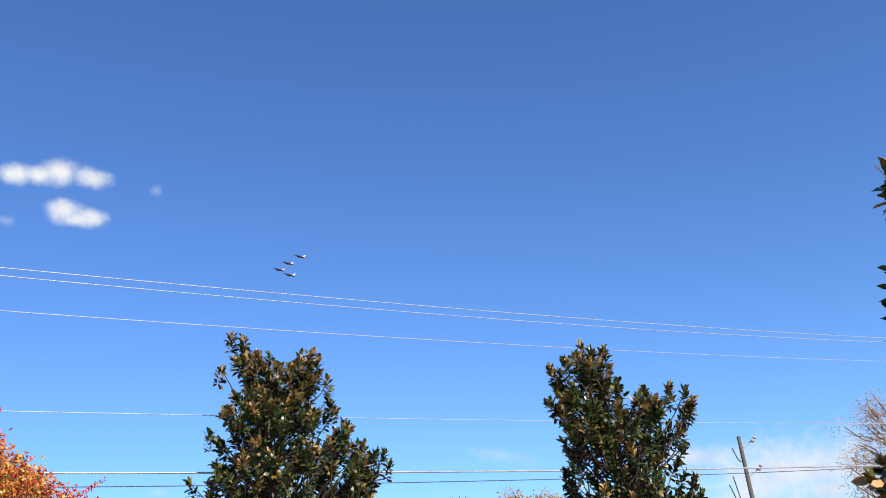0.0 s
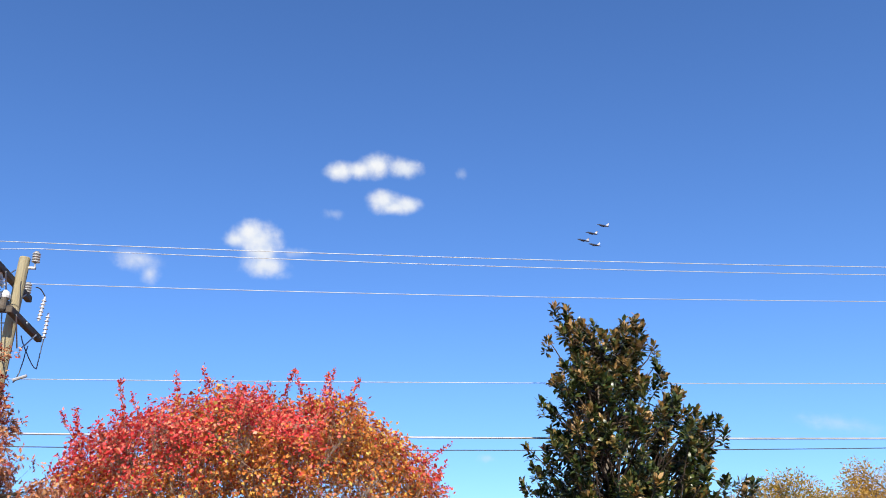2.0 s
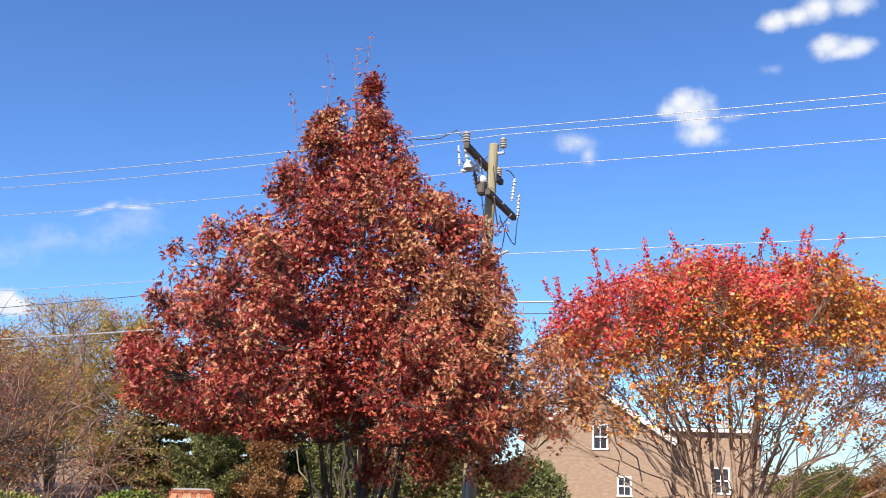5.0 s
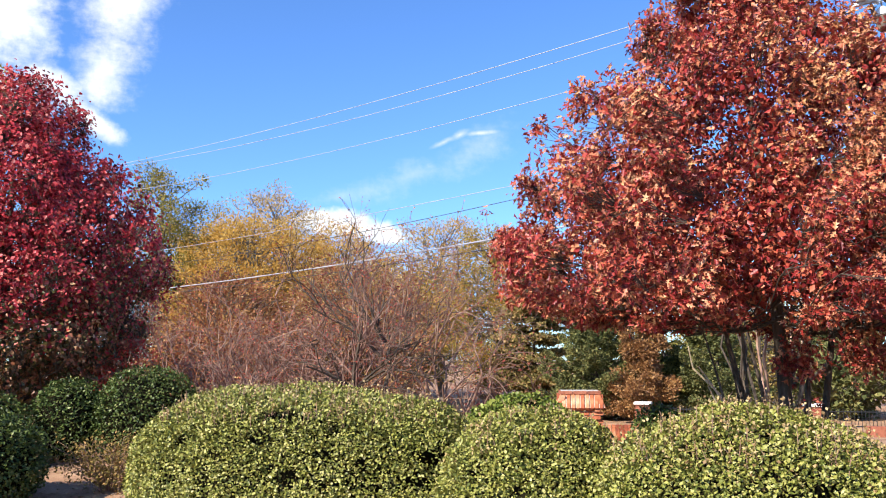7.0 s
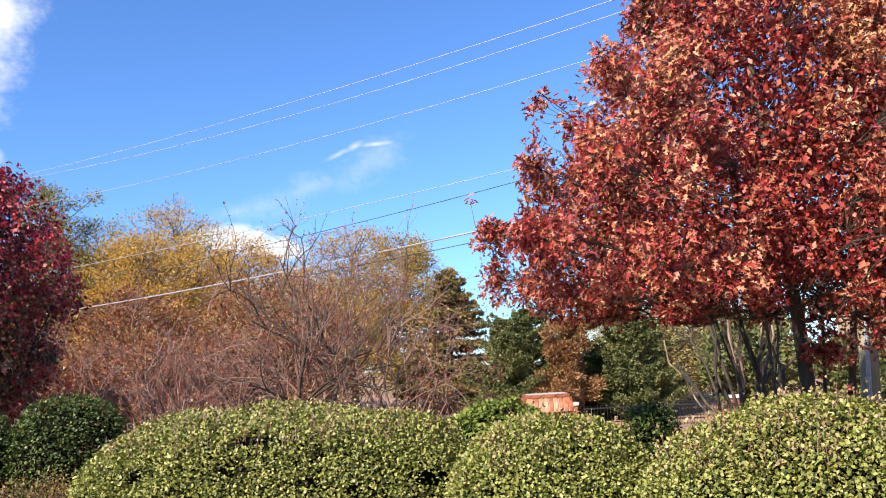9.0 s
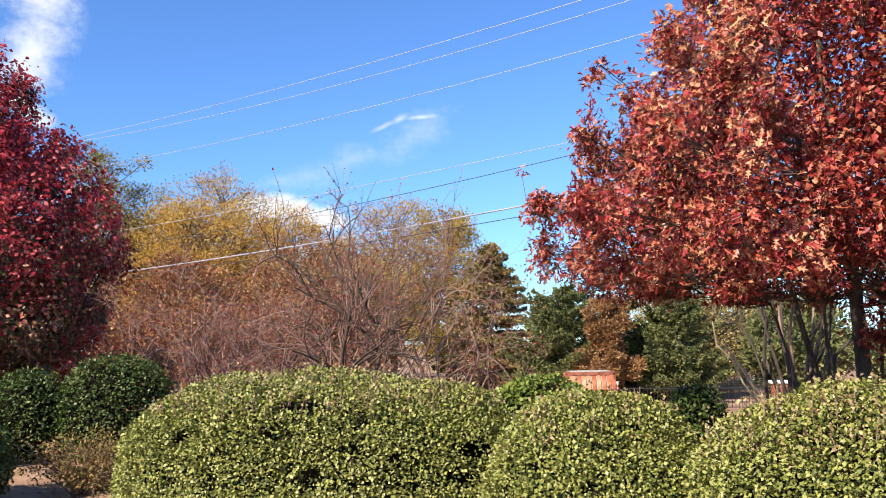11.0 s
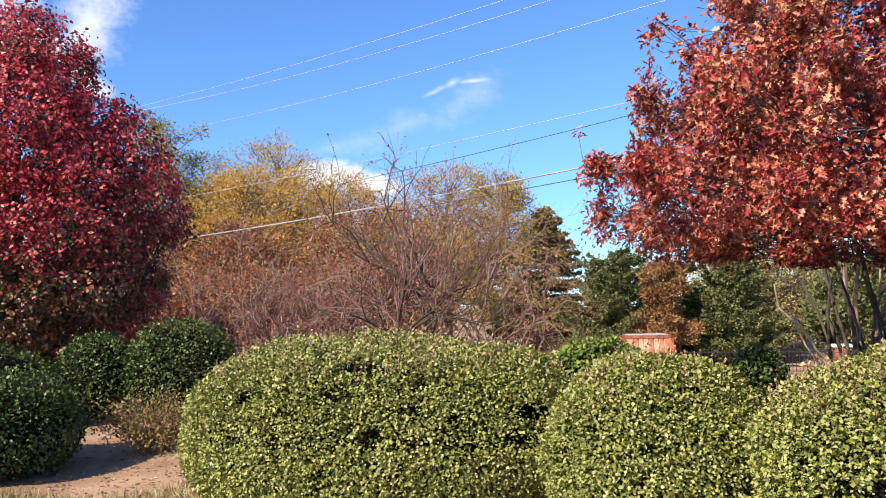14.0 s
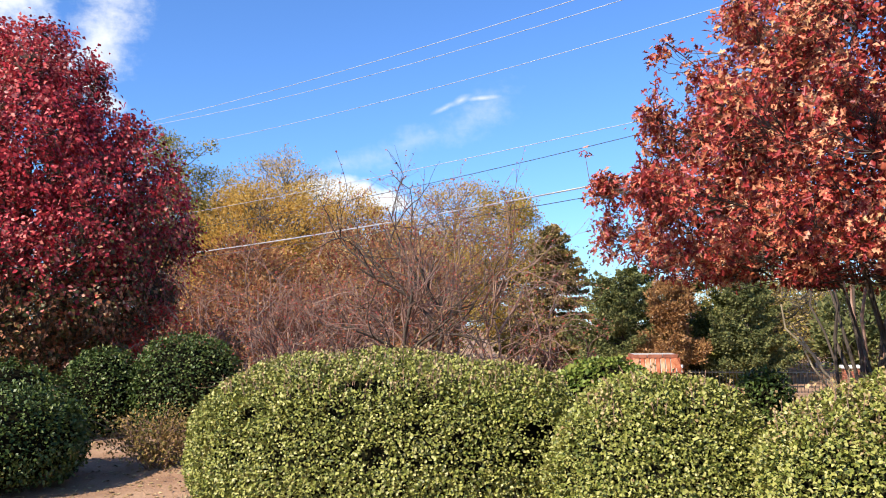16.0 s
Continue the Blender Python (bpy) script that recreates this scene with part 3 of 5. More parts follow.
def branch_out(tree, tips, outw, stems, n_limb, bark, rng, limb_rad=0.03, twig_rad=0.006, gather=0.12, fork=0.25, steep=0.6, sag=0.06, lowest=0.0, twig_pts=4):
    """Limbs from the stems to centres spread through the crown, and twigs from the limbs to every tip. Gathers the tips a
    little toward the ends of their limbs, so that the crown falls into boughs, and returns them."""
    n = len(tips)
    pick, far = [int(rng.integers(n))], np.full(n, 1e9)
    for _ in range(n_limb - 1):
        far = np.minimum(far, np.linalg.norm(tips - tips[pick[-1]], axis=1))
        pick.append(int(np.argmax(far * rng.uniform(0.6, 1, n))))
    hubs = tips[pick]
    near = np.argmin(np.linalg.norm(tips[:, None] - hubs[None], axis=2), axis=1)
    limbs, twigs = [], []
    for k in range(n_limb):
        best = None
        for p, rad in stems:
            zt = np.clip(hubs[k, 2] - steep * np.linalg.norm(hubs[k, :2] - p[len(p) // 2, :2]), max(fork * p[-1, 2], lowest), p[-1, 2] * 0.98)
            i = np.interp(zt, p[:, 2], np.arange(len(p)))
            a = np.array([np.interp(i, np.arange(len(p)), p[:, j]) for j in range(3)])
            dd = np.linalg.norm(a - hubs[k])
            if best is None or dd < best[0]:
                best = (dd, a, np.interp(i, np.arange(len(p)), rad))
        dd, a, ra = best
        limbs.append((bend(a, hubs[k], 9, sag, 0.3, rng), np.linspace(min(ra * 0.65, limb_rad * (0.45 + 0.2 * dd)), twig_rad * 1.2, 9)))
    tips = tips + (hubs[near] - tips) * rng.uniform(0, 2 * gather, n)[:, None]
    for i in range(n):
        ln = limbs[near[i]][0]
        j = int(np.clip(np.argmin(np.linalg.norm(ln - tips[i], axis=1)) - rng.integers(0, 3), 3, 8))
        twigs.append((bend(ln[j], tips[i], twig_pts, 0.05, 0.3, rng), np.linspace(twig_rad, twig_rad * 0.45, twig_pts)))
    for l in limbs:
        tubes("limb", [l], bark, tree, 6)
    tagged(tubes("twig_work", twigs, bark, tree, 3), kind="stuff")
    return tips


def stem_lines(tree, stems, bark, sides=10):
    """Trunks from (foot x, foot y, radius, height, lean x, lean y); returns their lines."""
    out = []
    for k, (fx, fy, r, h, lx, ly) in enumerate(stems):
        t = np.linspace(0, 1, 11)
        p = np.stack([fx + lx * t**1.2 + 0.05 * np.sin(5 * t + k), fy + ly * t**1.2 + 0.05 * np.cos(4 * t + 2 * k), h * t], -1)
        p[0, 2] -= 0.15
        rad = r * (1 - 0.85 * t) + 0.35 * r * np.exp(-t * 14)
        out.append((p, rad))
        tubes("trunk", [(p, rad)], bark, tree, sides)
    return out


def rosettes(tips, outw, per, rng, reach=0.03, open_=1.0):
    """Leaves fanning out round every tip: their places, ways and upper sides."""
    idx = np.repeat(np.arange(len(tips)), per)
    axis = outw / (np.linalg.norm(outw, axis=1, keepdims=True) + 1e-9)
    axis = axis + rng.normal(0, 0.35, axis.shape)
    axis = axis / (np.linalg.norm(axis, axis=1, keepdims=True) + 1e-9)
    axis = axis[idx]
    g = rng.normal(0, 1, axis.shape)
    g -= axis * (g * axis).sum(1, keepdims=True)
    g /= np.linalg.norm(g, axis=1, keepdims=True) + 1e-9
    return tips[idx] + g * reach + axis * rng.normal(0, reach, (len(idx), 1)), g * open_ + axis * 0.35, axis + 0.15 * g


def dome_points(rng, n, ax, ay, h, flat=2.6, low=0.0, lump=0.05, seed=3):
    """Points and normals on a clipped shrub: a squarish dome with bulging sides, narrower at its foot."""
    th = rng.uniform(0, 2 * np.pi, n)
    ph = np.arcsin(rng.uniform(-0.75, 1, n))
    c, s = np.cos(ph), np.sin(ph)
    e = 2 / flat
    x, y = ax * np.abs(c) ** e * np.cos(th), ay * np.abs(c) ** e * np.sin(th)
    hz = h * 0.45
    z = np.where(s > 0, hz + (h - hz) * np.abs(s) ** e, hz + hz * 1.25 * s)
    p = np.stack([x, y, z], -1)
    nrm = np.stack([x / ax**2, y / ay**2, (z - hz) / (h * 0.5) ** 2], -1)
    nrm /= np.linalg.norm(nrm, axis=1, keepdims=True) + 1e-9
    p = p + nrm * (lump * noise_lump(p, 2.6, seed) + 0.4 * lump * noise_lump(p, 7.0, seed + 1))[:, None]
    return p, nrm


def clipped_shrub(name, label, at, ax, ay, h, n, size, mat, seed, flat=2.6, lump=0.05, turn=0.0, group="", shape=LEAF_ROUND, fuzz=0.05, dry=0, sprigs=0, dry_mat=None, hole=None, gaps=0.92, dry_low=0.0):
    rng = np.random.default_rng(seed)
    shrub = thing(name, label, "shrub", at, group, turn)
    # solid inner mass, its near-black colour standing for shade among the dead twigs
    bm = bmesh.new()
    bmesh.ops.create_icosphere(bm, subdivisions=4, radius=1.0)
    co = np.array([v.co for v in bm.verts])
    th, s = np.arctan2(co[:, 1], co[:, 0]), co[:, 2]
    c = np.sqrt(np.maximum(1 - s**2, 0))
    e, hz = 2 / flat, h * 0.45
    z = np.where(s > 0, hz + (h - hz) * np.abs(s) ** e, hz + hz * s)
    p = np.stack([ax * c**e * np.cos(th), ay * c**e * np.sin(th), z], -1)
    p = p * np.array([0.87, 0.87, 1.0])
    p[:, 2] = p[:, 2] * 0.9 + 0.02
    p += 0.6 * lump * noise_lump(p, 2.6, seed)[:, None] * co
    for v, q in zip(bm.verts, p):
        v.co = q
    part("inner_shade_mass", bm, M_SHADE_CORE, shrub, smooth=True)
    stems = [(bend((rng.normal(0, 0.08), rng.normal(0, 0.08), -0.12), (rng.uniform(-0.5, 0.5) * ax, rng.uniform(-0.5, 0.5) * ay, h * 0.5), 5, 0, 0.2, rng), np.linspace(0.03, 0.012, 5)) for _ in range(7)]
    for st in stems:
        tubes("stem", [st], M_BARK, shrub, 6)
    pts, nrm = dome_points(rng, n, ax, ay, h, flat, 0, lump, seed)
    pts = pts + nrm * rng.uniform(-2.0, 0.8, n)[:, None] * fuzz
    keep = (pts[:, 2] > 0.02) & (noise_lump(pts, 5.0, seed + 7) < 1.1 + 0.9 * pts[:, 2] / h) & (noise_lump(pts, 13.0, seed + 8) < gaps)
    if hole:
        keep &= np.linalg.norm((pts - np.array(hole)) * [0.8, 0.25, 1.3], axis=1) > 0.055
    pts, nrm = pts[keep], nrm[keep]
    dirs = nrm * 0.6 + np.array([0, 0, -0.02]) + rng.normal(0, 0.5, pts.shape)
    leaves("foliage", pts, dirs, nrm * 0.7 + np.array([0, 0, 0.6]), size, shape, mat, shrub, rng, kind="stuff", jitter=0.45)
    if dry:
        high = pts[pts[:, 2] > h * dry_low]
        spots = high[rng.integers(0, len(high), dry)]
        q = np.repeat(spots, 14, 0) + rng.normal(0, 0.06, (dry * 14, 3))
        leaves("dry_foliage", q, rng.normal(0, 1, q.shape), np.tile([0, -0.4, 1.0], (len(q), 1)), size * 0.95, shape, dry_mat or M_HEDGE_DRY, shrub, rng, "brown dead leaves", "stuff")
    if sprigs:
        top = pts[pts[:, 2] > h * 0.8]
        s = top[rng.integers(0, len(top), sprigs)]
        ends = s + np.stack([rng.normal(0, 0.03, sprigs), rng.normal(0, 0.03, sprigs), rng.uniform(0.04, 0.13, sprigs)], -1)
        tagged(tubes("sprig_work", [(np.array([a - [0, 0, 0.05], (a + b) / 2, b]), [0.004, 0.003, 0.002]) for a, b in zip(s, ends)], M_TWIG, shrub, 3), kind="stuff")
        q = np.repeat(s, 3, 0) + np.repeat(ends - s, 3, 0) * rng.uniform(0.3, 1, (sprigs * 3, 1))
        leaves("sprig_foliage", q, np.tile([0, 0, 0.6], (len(q), 1)), rng.normal(0, 1, q.shape), size * 0.85, shape, M_HEDGE_DRY, shrub, rng, "pale dry tips", "stuff")
    return shrub


# ---- ground ----
def ground_z(x, y):
    """A low rise underfoot, a dip, a low planted bank, then falling gently by 1.3 m beyond it."""
    d = np.hypot(x, y)
    u = np.clip((d - 3.6) / 2.2, 0, 1)
    t = np.clip((d - 12.5) / 26, 0, 1)
    b = np.clip((d - 8.0) / 4.5, 0, 1)
    return -1.3 * t * t * (3 - 2 * t) - 0.5 * (1 - b * b * (3 - 2 * b)) + 0.42 * (1 - u * u * (3 - 2 * u)) - 0.24 * np.exp(-((x + 5.0) ** 2 + (y - 11.2) ** 2) / 4.5) + 0.025 * np.sin(x * 0.9 + 1) * np.cos(y * 0.7)


def foot(x, y, sink=0.0):
    return (x, y, float(ground_z(x, y)) - sink)


_r = np.concatenate([np.linspace(0, 60, 90), np.geomspace(62, 3500, 40)])
_a = np.linspace(0, 2 * np.pi, 121)[:-1]
_gx, _gy = np.outer(_r, np.sin(_a)), np.outer(_r, np.cos(_a))
_gv = np.stack([_gx, _gy, ground_z(_gx, _gy)], -1).reshape(-1, 3)
_i = (np.arange(len(_r) - 1)[:, None] * 120 + np.arange(120)[None])
_j = (np.arange(len(_r) - 1)[:, None] * 120 + (np.arange(120)[None] + 1) % 120)
tagged(put("ground", mesh_of("ground", _gv, [np.stack([_i, _i + 120, _j + 120, _j], -1).reshape(-1, 4)], M_GROUND, True)), "bare mulch and pine straw sloping gently away", "ground", kind="structure")

rng = np.random.default_rng(5)
_n = 30000
_p = np.stack([rng.uniform(-9, -1.5, _n), rng.uniform(6.5, 11, _n)], -1)
_d = np.hypot(_p[:, 0], _p[:, 1])
_k = (_d < 10.75 + 0.3 * np.sin(_p[:, 0] * 2.1)) & (_d > 8.5) & (noise_lump(np.column_stack([_p, 0 * _p[:, 0]]), 1.2, 4) > -0.6)
_p = _p[_k]
_p = np.column_stack([_p, ground_z(_p[:, 0], _p[:, 1])])
tagged(leaves("grass", _p, np.tile([0, 0, 1.0], (len(_p), 1)), rng.normal(0, 1, _p.shape), 0.11, (np.array([(-0.05, 0, 0), (0.05, 0, 0), (0.02, 0.6, 0.06), (0, 1, 0.22)]), [np.array([(0, 1, 2), (0, 2, 3)])]), M_GRASS, None, rng), "tufts of straw-coloured dormant grass", "grass", kind="stuff")
_n = 5200
_p = np.stack([rng.uniform(-9, 6, _n), rng.uniform(9.5, 14.0, _n)], -1)
_p = np.column_stack([_p, ground_z(_p[:, 0], _p[:, 1]) + 0.01])
tagged(leaves("fallen_leaves", _p, rng.normal(0, 1, _p.shape) * [1, 1, 0.1], np.tile([0, 0, 1.0], (len(_p), 1)), 0.07, LEAF_SMALL, M_HEDGE_DRY, None, rng, jitter=0.2), "scattered brown fallen leaves on the mulch", "leaf litter", kind="stuff")

# ---- clipped shrubs ----
HEDGES = "large clipped hedge shrubs"
clipped_shrub("hedge_shrub", "broad rounded clipped shrub with small yellow-green leaves", foot(-0.76, 9.24), 2.13, 1.2, 1.78, 112000, 0.035, M_HEDGE, 11, 2.6, 0.06, -11, HEDGES, dry=40, sprigs=700, hole=(-0.05, -0.9, 1.53))
clipped_shrub("hedge_shrub", "rounded clipped shrub with yellow-green leaves and a few brown ones", foot(1.84, 7.85), 0.99, 1.0, 1.75, 60000, 0.035, M_HEDGE, 12, 2.02, 0.05, -20, HEDGES, dry=40, dry_low=0.5, sprigs=120)
clipped_shrub("hedge_shrub", "rounded clipped shrub with yellow-green leaves and brown patches on top", foot(3.54, 6.21), 1.38, 1.0, 1.78, 76000, 0.035, M_HEDGE, 13, 2.2, 0.05, -32, HEDGES, dry=260, dry_low=0.72, sprigs=320)
clipped_shrub("hedge_shrub", "low rounded clipped shrub at the end of the hedge", foot(5.05, 4.95), 1.0, 0.95, 1.48, 21000, 0.042, M_HEDGE, 14, 2.2, 0.05, -38, HEDGES, dry=8, sprigs=40)
HOLLIES = "dark round clipped hollies"
clipped_shrub("round_holly", "dark green round clipped holly bush standing on mulch", foot(-6.0, 14.9), 0.68, 0.7, 1.5, 7000, 0.05, M_HOLLY, 21, 2.1, 0.025, 0, HOLLIES)
clipped_shrub("round_holly", "larger dark green round clipped holly with bare twigs at its side", foot(-4.62, 15.1), 0.97, 0.97, 1.66, 11000, 0.05, M_HOLLY, 22, 2.1, 0.03, 0, HOLLIES)
clipped_shrub("round_holly", "low dark green clipped holly casting a shadow on the mulch", foot(-5.85, 10.9), 1.2, 1.1, 1.18, 13000, 0.05, M_HOLLY, 23, 2.6, 0.04, 0, HOLLIES)
clipped_shrub("round_holly", "shaded dark holly behind the low clipped one", foot(-7.6, 14.0), 1.3, 1.1, 1.3, 6000, 0.06, M_HOLLY, 24, 2.4, 0.05, 0, HOLLIES)
clipped_shrub("round_holly", "small very dark round bush in the oak's shade", foot(3.75, 10.6), 0.36, 0.36, 1.2, 4500, 0.05, M_HOLLY, 25, 2.3, 0.03, 0, HOLLIES)
clipped_shrub("green_shrub", "loose bright green shrub between hedge and brick pier", foot(2.0, 11.9), 0.85, 0.5, 1.26, 8200, 0.06, M_GREEN, 26, 2.1, 0.09)

# loose brownish shrub by the path
rng = np.random.default_rng(31)
weed = thing("dry_shrub", "low loose shrub with sparse brownish-green leaves", "shrub", foot(-4.0, 11.9))
_ends = np.column_stack([rng.normal(0, 0.5, 90), rng.normal(0, 0.35, 90), rng.uniform(0.12, 0.75, 90)])
_ln = [(bend((rng.normal(0, 0.06), rng.normal(0, 0.06), -0.05), e, 5, -0.1, 0.3, rng), np.linspace(0.008, 0.003, 5)) for e in _ends]
tagged(tubes("branchwork", _ln, M_TWIG, weed, 4), kind="stuff")
_q = np.concatenate([l[0][2:] for l in _ln])
_q = np.repeat(_q, 12, 0) + rng.normal(0, 0.06, (len(_q) * 12, 3))
_q[:, 2] = np.maximum(_q[:, 2], 0.02)
leaves("foliage", _q, rng.normal(0, 1, _q.shape) + [0, 0, 0.4], np.tile([0, -0.3, 1.0], (len(_q), 1)), 0.05, LEAF_SMALL, M_WEED, weed, rng, kind="stuff")

# ---- oak in russet autumn leaf ----
OAK_ROWS = [(7.4, 0.25, -0.1), (7.0, 0.5, 0.0), (6.85, 0.75, 0.05), (6.6, 1.05, 0.2), (6.3, 1.35, 0.4), (5.85, 1.45, 0.42), (5.65, 1.45, 0.95), (5.5, 1.5, 1.5), (5.15, 1.6, 1.7), (4.88, 2.1, 1.9), (4.55, 2.5, 2.0),
            (4.2, 2.6, 2.1), (3.75, 2.75, 2.15), (3.55, 3.05, 2.5), (3.3, 3.2, 2.6), (2.95, 3.2, 2.7), (2.75, 3.0, 2.65), (2.6, 2.6, 2.4), (2.5, 1.8, 1.8)]
OAK_RIGHT = np.array((0.951, -0.309))
rng = np.random.default_rng(41)
oak = thing("oak_tree", "autumn oak with russet, orange and deep red lobed leaves", "tree", foot(4.45, 7.95))
oak_stems = stem_lines(oak, [(0.03, 0, 0.09, 6.9, -0.35, 0.1), (0.1, 0.02, 0.05, 5.2, 0.9, -0.3), (-0.08, 0.03, 0.042, 4.9, -0.9, 0.4), (-0.2, -0.05, 0.028, 3.9, -0.6, -0.5), (0.14, 0.1, 0.03, 4.1, 0.6, 0.8), (-0.3, 0.06, 0.024, 3.4, -0.7, 0.3), (-0.36, 0.0, 0.02, 3.2, -0.3, 0.1)], M_BARK)
tips, outw = crown_points(rng, OAK_ROWS, 12000, OAK_RIGHT, 0.4, 1.0, 0.2, 41)
keep = (noise_lump(tips, 2.3, 46) < 0.4) & (noise_lump(tips, 4.6, 43) < 0.45)
# an open hollow before the trunk, through which the shaded limbs show
_across = tips[:, 0] * 0.87 - tips[:, 1] * 0.49
keep &= ~((np.abs(_across - 0.12 - 0.16 * np.sin(2.6 * tips[:, 2])) < 0.3) & (tips[:, 1] < 0.9) & (tips[:, 2] > 2.6) & (tips[:, 2] < 4.7))
tips, outw = tips[keep], outw[keep]
low = np.array([0.12, -0.45, 2.15]) + rng.normal(0, 0.16, (36, 3))          # a spray hanging low by the trunk
side = np.array([1.3, -0.9, 2.2]) + rng.normal(0, 0.2, (60, 3)) * [1.4, 1, 0.7]
spur = np.array([-2.66, 1.49, 3.45]) + rng.normal(0, 0.12, (70, 3)) * [1.2, 1, 1]
skirt = np.array([1.0, -0.5, 2.35]) + rng.normal(0, 1, (190, 3)) * [0.5, 0.45, 0.14]
tips, outw = np.vstack([tips, low, side, skirt, spur]), np.vstack([outw, np.tile([0.1, -0.9, 0.1], (356, 1))])
tips = branch_out(oak, tips, outw, oak_stems, 170, M_BARK, rng, 0.024, 0.004, 0.35, 0.36, 0.4, -0.03, 2.45, 3)
pts, dirs, ups = rosettes(tips, outw + [0, 0, 0.25], 12, rng, 0.05)
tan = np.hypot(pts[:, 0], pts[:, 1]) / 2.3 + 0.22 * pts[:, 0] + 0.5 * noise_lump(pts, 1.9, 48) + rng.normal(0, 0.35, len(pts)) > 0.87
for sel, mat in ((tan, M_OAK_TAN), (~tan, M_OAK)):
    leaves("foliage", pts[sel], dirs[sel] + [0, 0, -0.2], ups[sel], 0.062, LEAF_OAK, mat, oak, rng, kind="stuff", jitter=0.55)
# leaves added deep inside the crown, the darker red standing for its shade
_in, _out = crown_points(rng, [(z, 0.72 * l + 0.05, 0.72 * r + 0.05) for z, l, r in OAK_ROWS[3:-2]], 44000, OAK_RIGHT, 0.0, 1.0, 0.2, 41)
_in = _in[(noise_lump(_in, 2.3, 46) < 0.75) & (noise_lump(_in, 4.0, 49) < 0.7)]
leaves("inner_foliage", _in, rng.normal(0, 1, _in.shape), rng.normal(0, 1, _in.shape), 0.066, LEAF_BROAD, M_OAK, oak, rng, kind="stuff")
# bare leading shoots with a last few leaves, and one sprig hanging clear of the crown
_rs = np.random.default_rng(44)
for a, b in (((-0.3, 0.1, 7.1), (-0.2, 0.1, 8.0)), ((-0.75, 0.25, 6.7), (-0.72, 0.22, 7.55)), ((-0.35, 0.1, 7.0), (-0.42, 0.1, 7.75)), ((-1.1, 0.35, 6.5), (-1.2, 0.38, 7.05))):
    ln = bend(a, b, 6, 0.0, 0.1, _rs)
    tubes("leading_shoot", [(ln, np.linspace(0.006, 0.0025, 6))], M_TWIG, oak, 4)
    _q = np.repeat(ln[3:], 3, 0) + _rs.normal(0, 0.035, (9, 3))
    leaves("shoot_foliage", _q, _rs.normal(0, 1, _q.shape), _rs.normal(0, 1, _q.shape), 0.06, LEAF_OAK, M_OAK, oak, _rs)
_sp = np.array([(1.75, 9.2, 3.0), (1.5, 8.9, 3.05), (1.42, 8.8, 3.2), (1.38, 8.76, 3.45)]) - np.array(oak.location)
tubes("hanging_sprig", [(_sp, [0.008, 0.006, 0.004, 0.003])], M_TWIG, oak, 4)
_q = np.repeat(_sp[3:], 9, 0) + _rs.normal(0, 0.035, (9, 3))
leaves("sprig_foliage", _q, _rs.normal(0, 1, _q.shape), _rs.normal(0, 1, _q.shape), 0.06, LEAF_OAK, M_OAK, oak, _rs)

# pale cut stems and a thicket of bare stems behind the oak
rng = np.random.default_rng(43)
thick = thing("bare_stem_clump", "clump of many bare upright stems with shaded bark", "shrub", foot(6.0, 12.8))
_ln = []
for k in range(16):
    a = np.array([rng.normal(0, 0.16), rng.normal(0, 0.14), -0.1])
    e = np.array([rng.normal(0.35, 0.8), rng.normal(0, 0.5), rng.uniform(2.6, 3.9)])
    _ln.append((bend(a, e, 8, 0.03, 0.12, rng), np.linspace(rng.uniform(0.022, 0.045), 0.012, 8)))
for n, l in enumerate(_ln):
    tubes("stem", [l], M_TWIG if n % 4 == 0 else M_BARK, thick, 7)
# pale bark, lightened further to look sunlit where the oak shades it
_ln = [(bend((0.13 - 0.05 * k, -0.1, -0.1), (-1.35 + 0.14 * k, -0.5, 1.95 - 0.3 * k), 7, 0.03, 0.2, rng), np.linspace(0.026, 0.012, 7)) for k in range(3)]
for l in _ln:
    tubes("pale_stem", [l], M_STEM_SUNLIT, thick, 7, "pale leaning stem with sunlight put into its bark colour")

# ---- crape myrtle in scarlet and orange leaf ----
def myrtle_top(a, b):
    """Height of the canopy over its foot, a metres along the street and b across: higher one side, drooping on the other."""
    rough = 0.13 * np.sin(3.1 * a + 1.7 * b) + 0.1 * np.sin(5.3 * a - 2.9 * b + 1) + 0.08 * np.sin(7.9 * b + 2.2 * a)
    return rough + np.interp(a, [-3.3, -2.7, -1.6, -0.3, 0.9, 1.8, 2.4, 3.0, 3.4, 3.7], [3.95, 4.6, 5.2, 5.4, 5.35, 5.15, 4.8, 4.15, 3.5, 2.9]) - 0.09 * b * b


rng = np.random.default_rng(51)
myrtle = thing("crape_myrtle", "many-stemmed crape myrtle in scarlet and orange autumn leaf", "tree", foot(11.34, 9.3))
MY_R, MY_B = np.array((0.756, -0.655)), np.array((0.655, 0.756))


def myrtle_xyz(a, b, z):
    return np.column_stack([a[:, None] * MY_R + b[:, None] * MY_B, z])


_n = 7000
a, b = rng.uniform(-3.2, 3.55, _n), rng.uniform(-2.9, 2.9, _n)
inside = ((a - 0.2) / 3.45) ** 2 + (b / 2.9) ** 2 < 1
a, b = a[inside], b[inside]
z = myrtle_top(a, b) - np.minimum(rng.exponential(0.78, len(a)), 2.5) * (0.75 + 0.1 * np.hypot(a, b))
tips = myrtle_xyz(a, b, z)
keep = (noise_lump(tips, 2.4, 53) < 0.75) & (noise_lump(tips, 5.5, 55) < 0.7) & (z > 2.3)
tips, a, b = tips[keep], a[keep], b[keep]
outw = np.column_stack([0.3 * tips[:, :2], np.full(len(tips), 0.7)])
_st = []
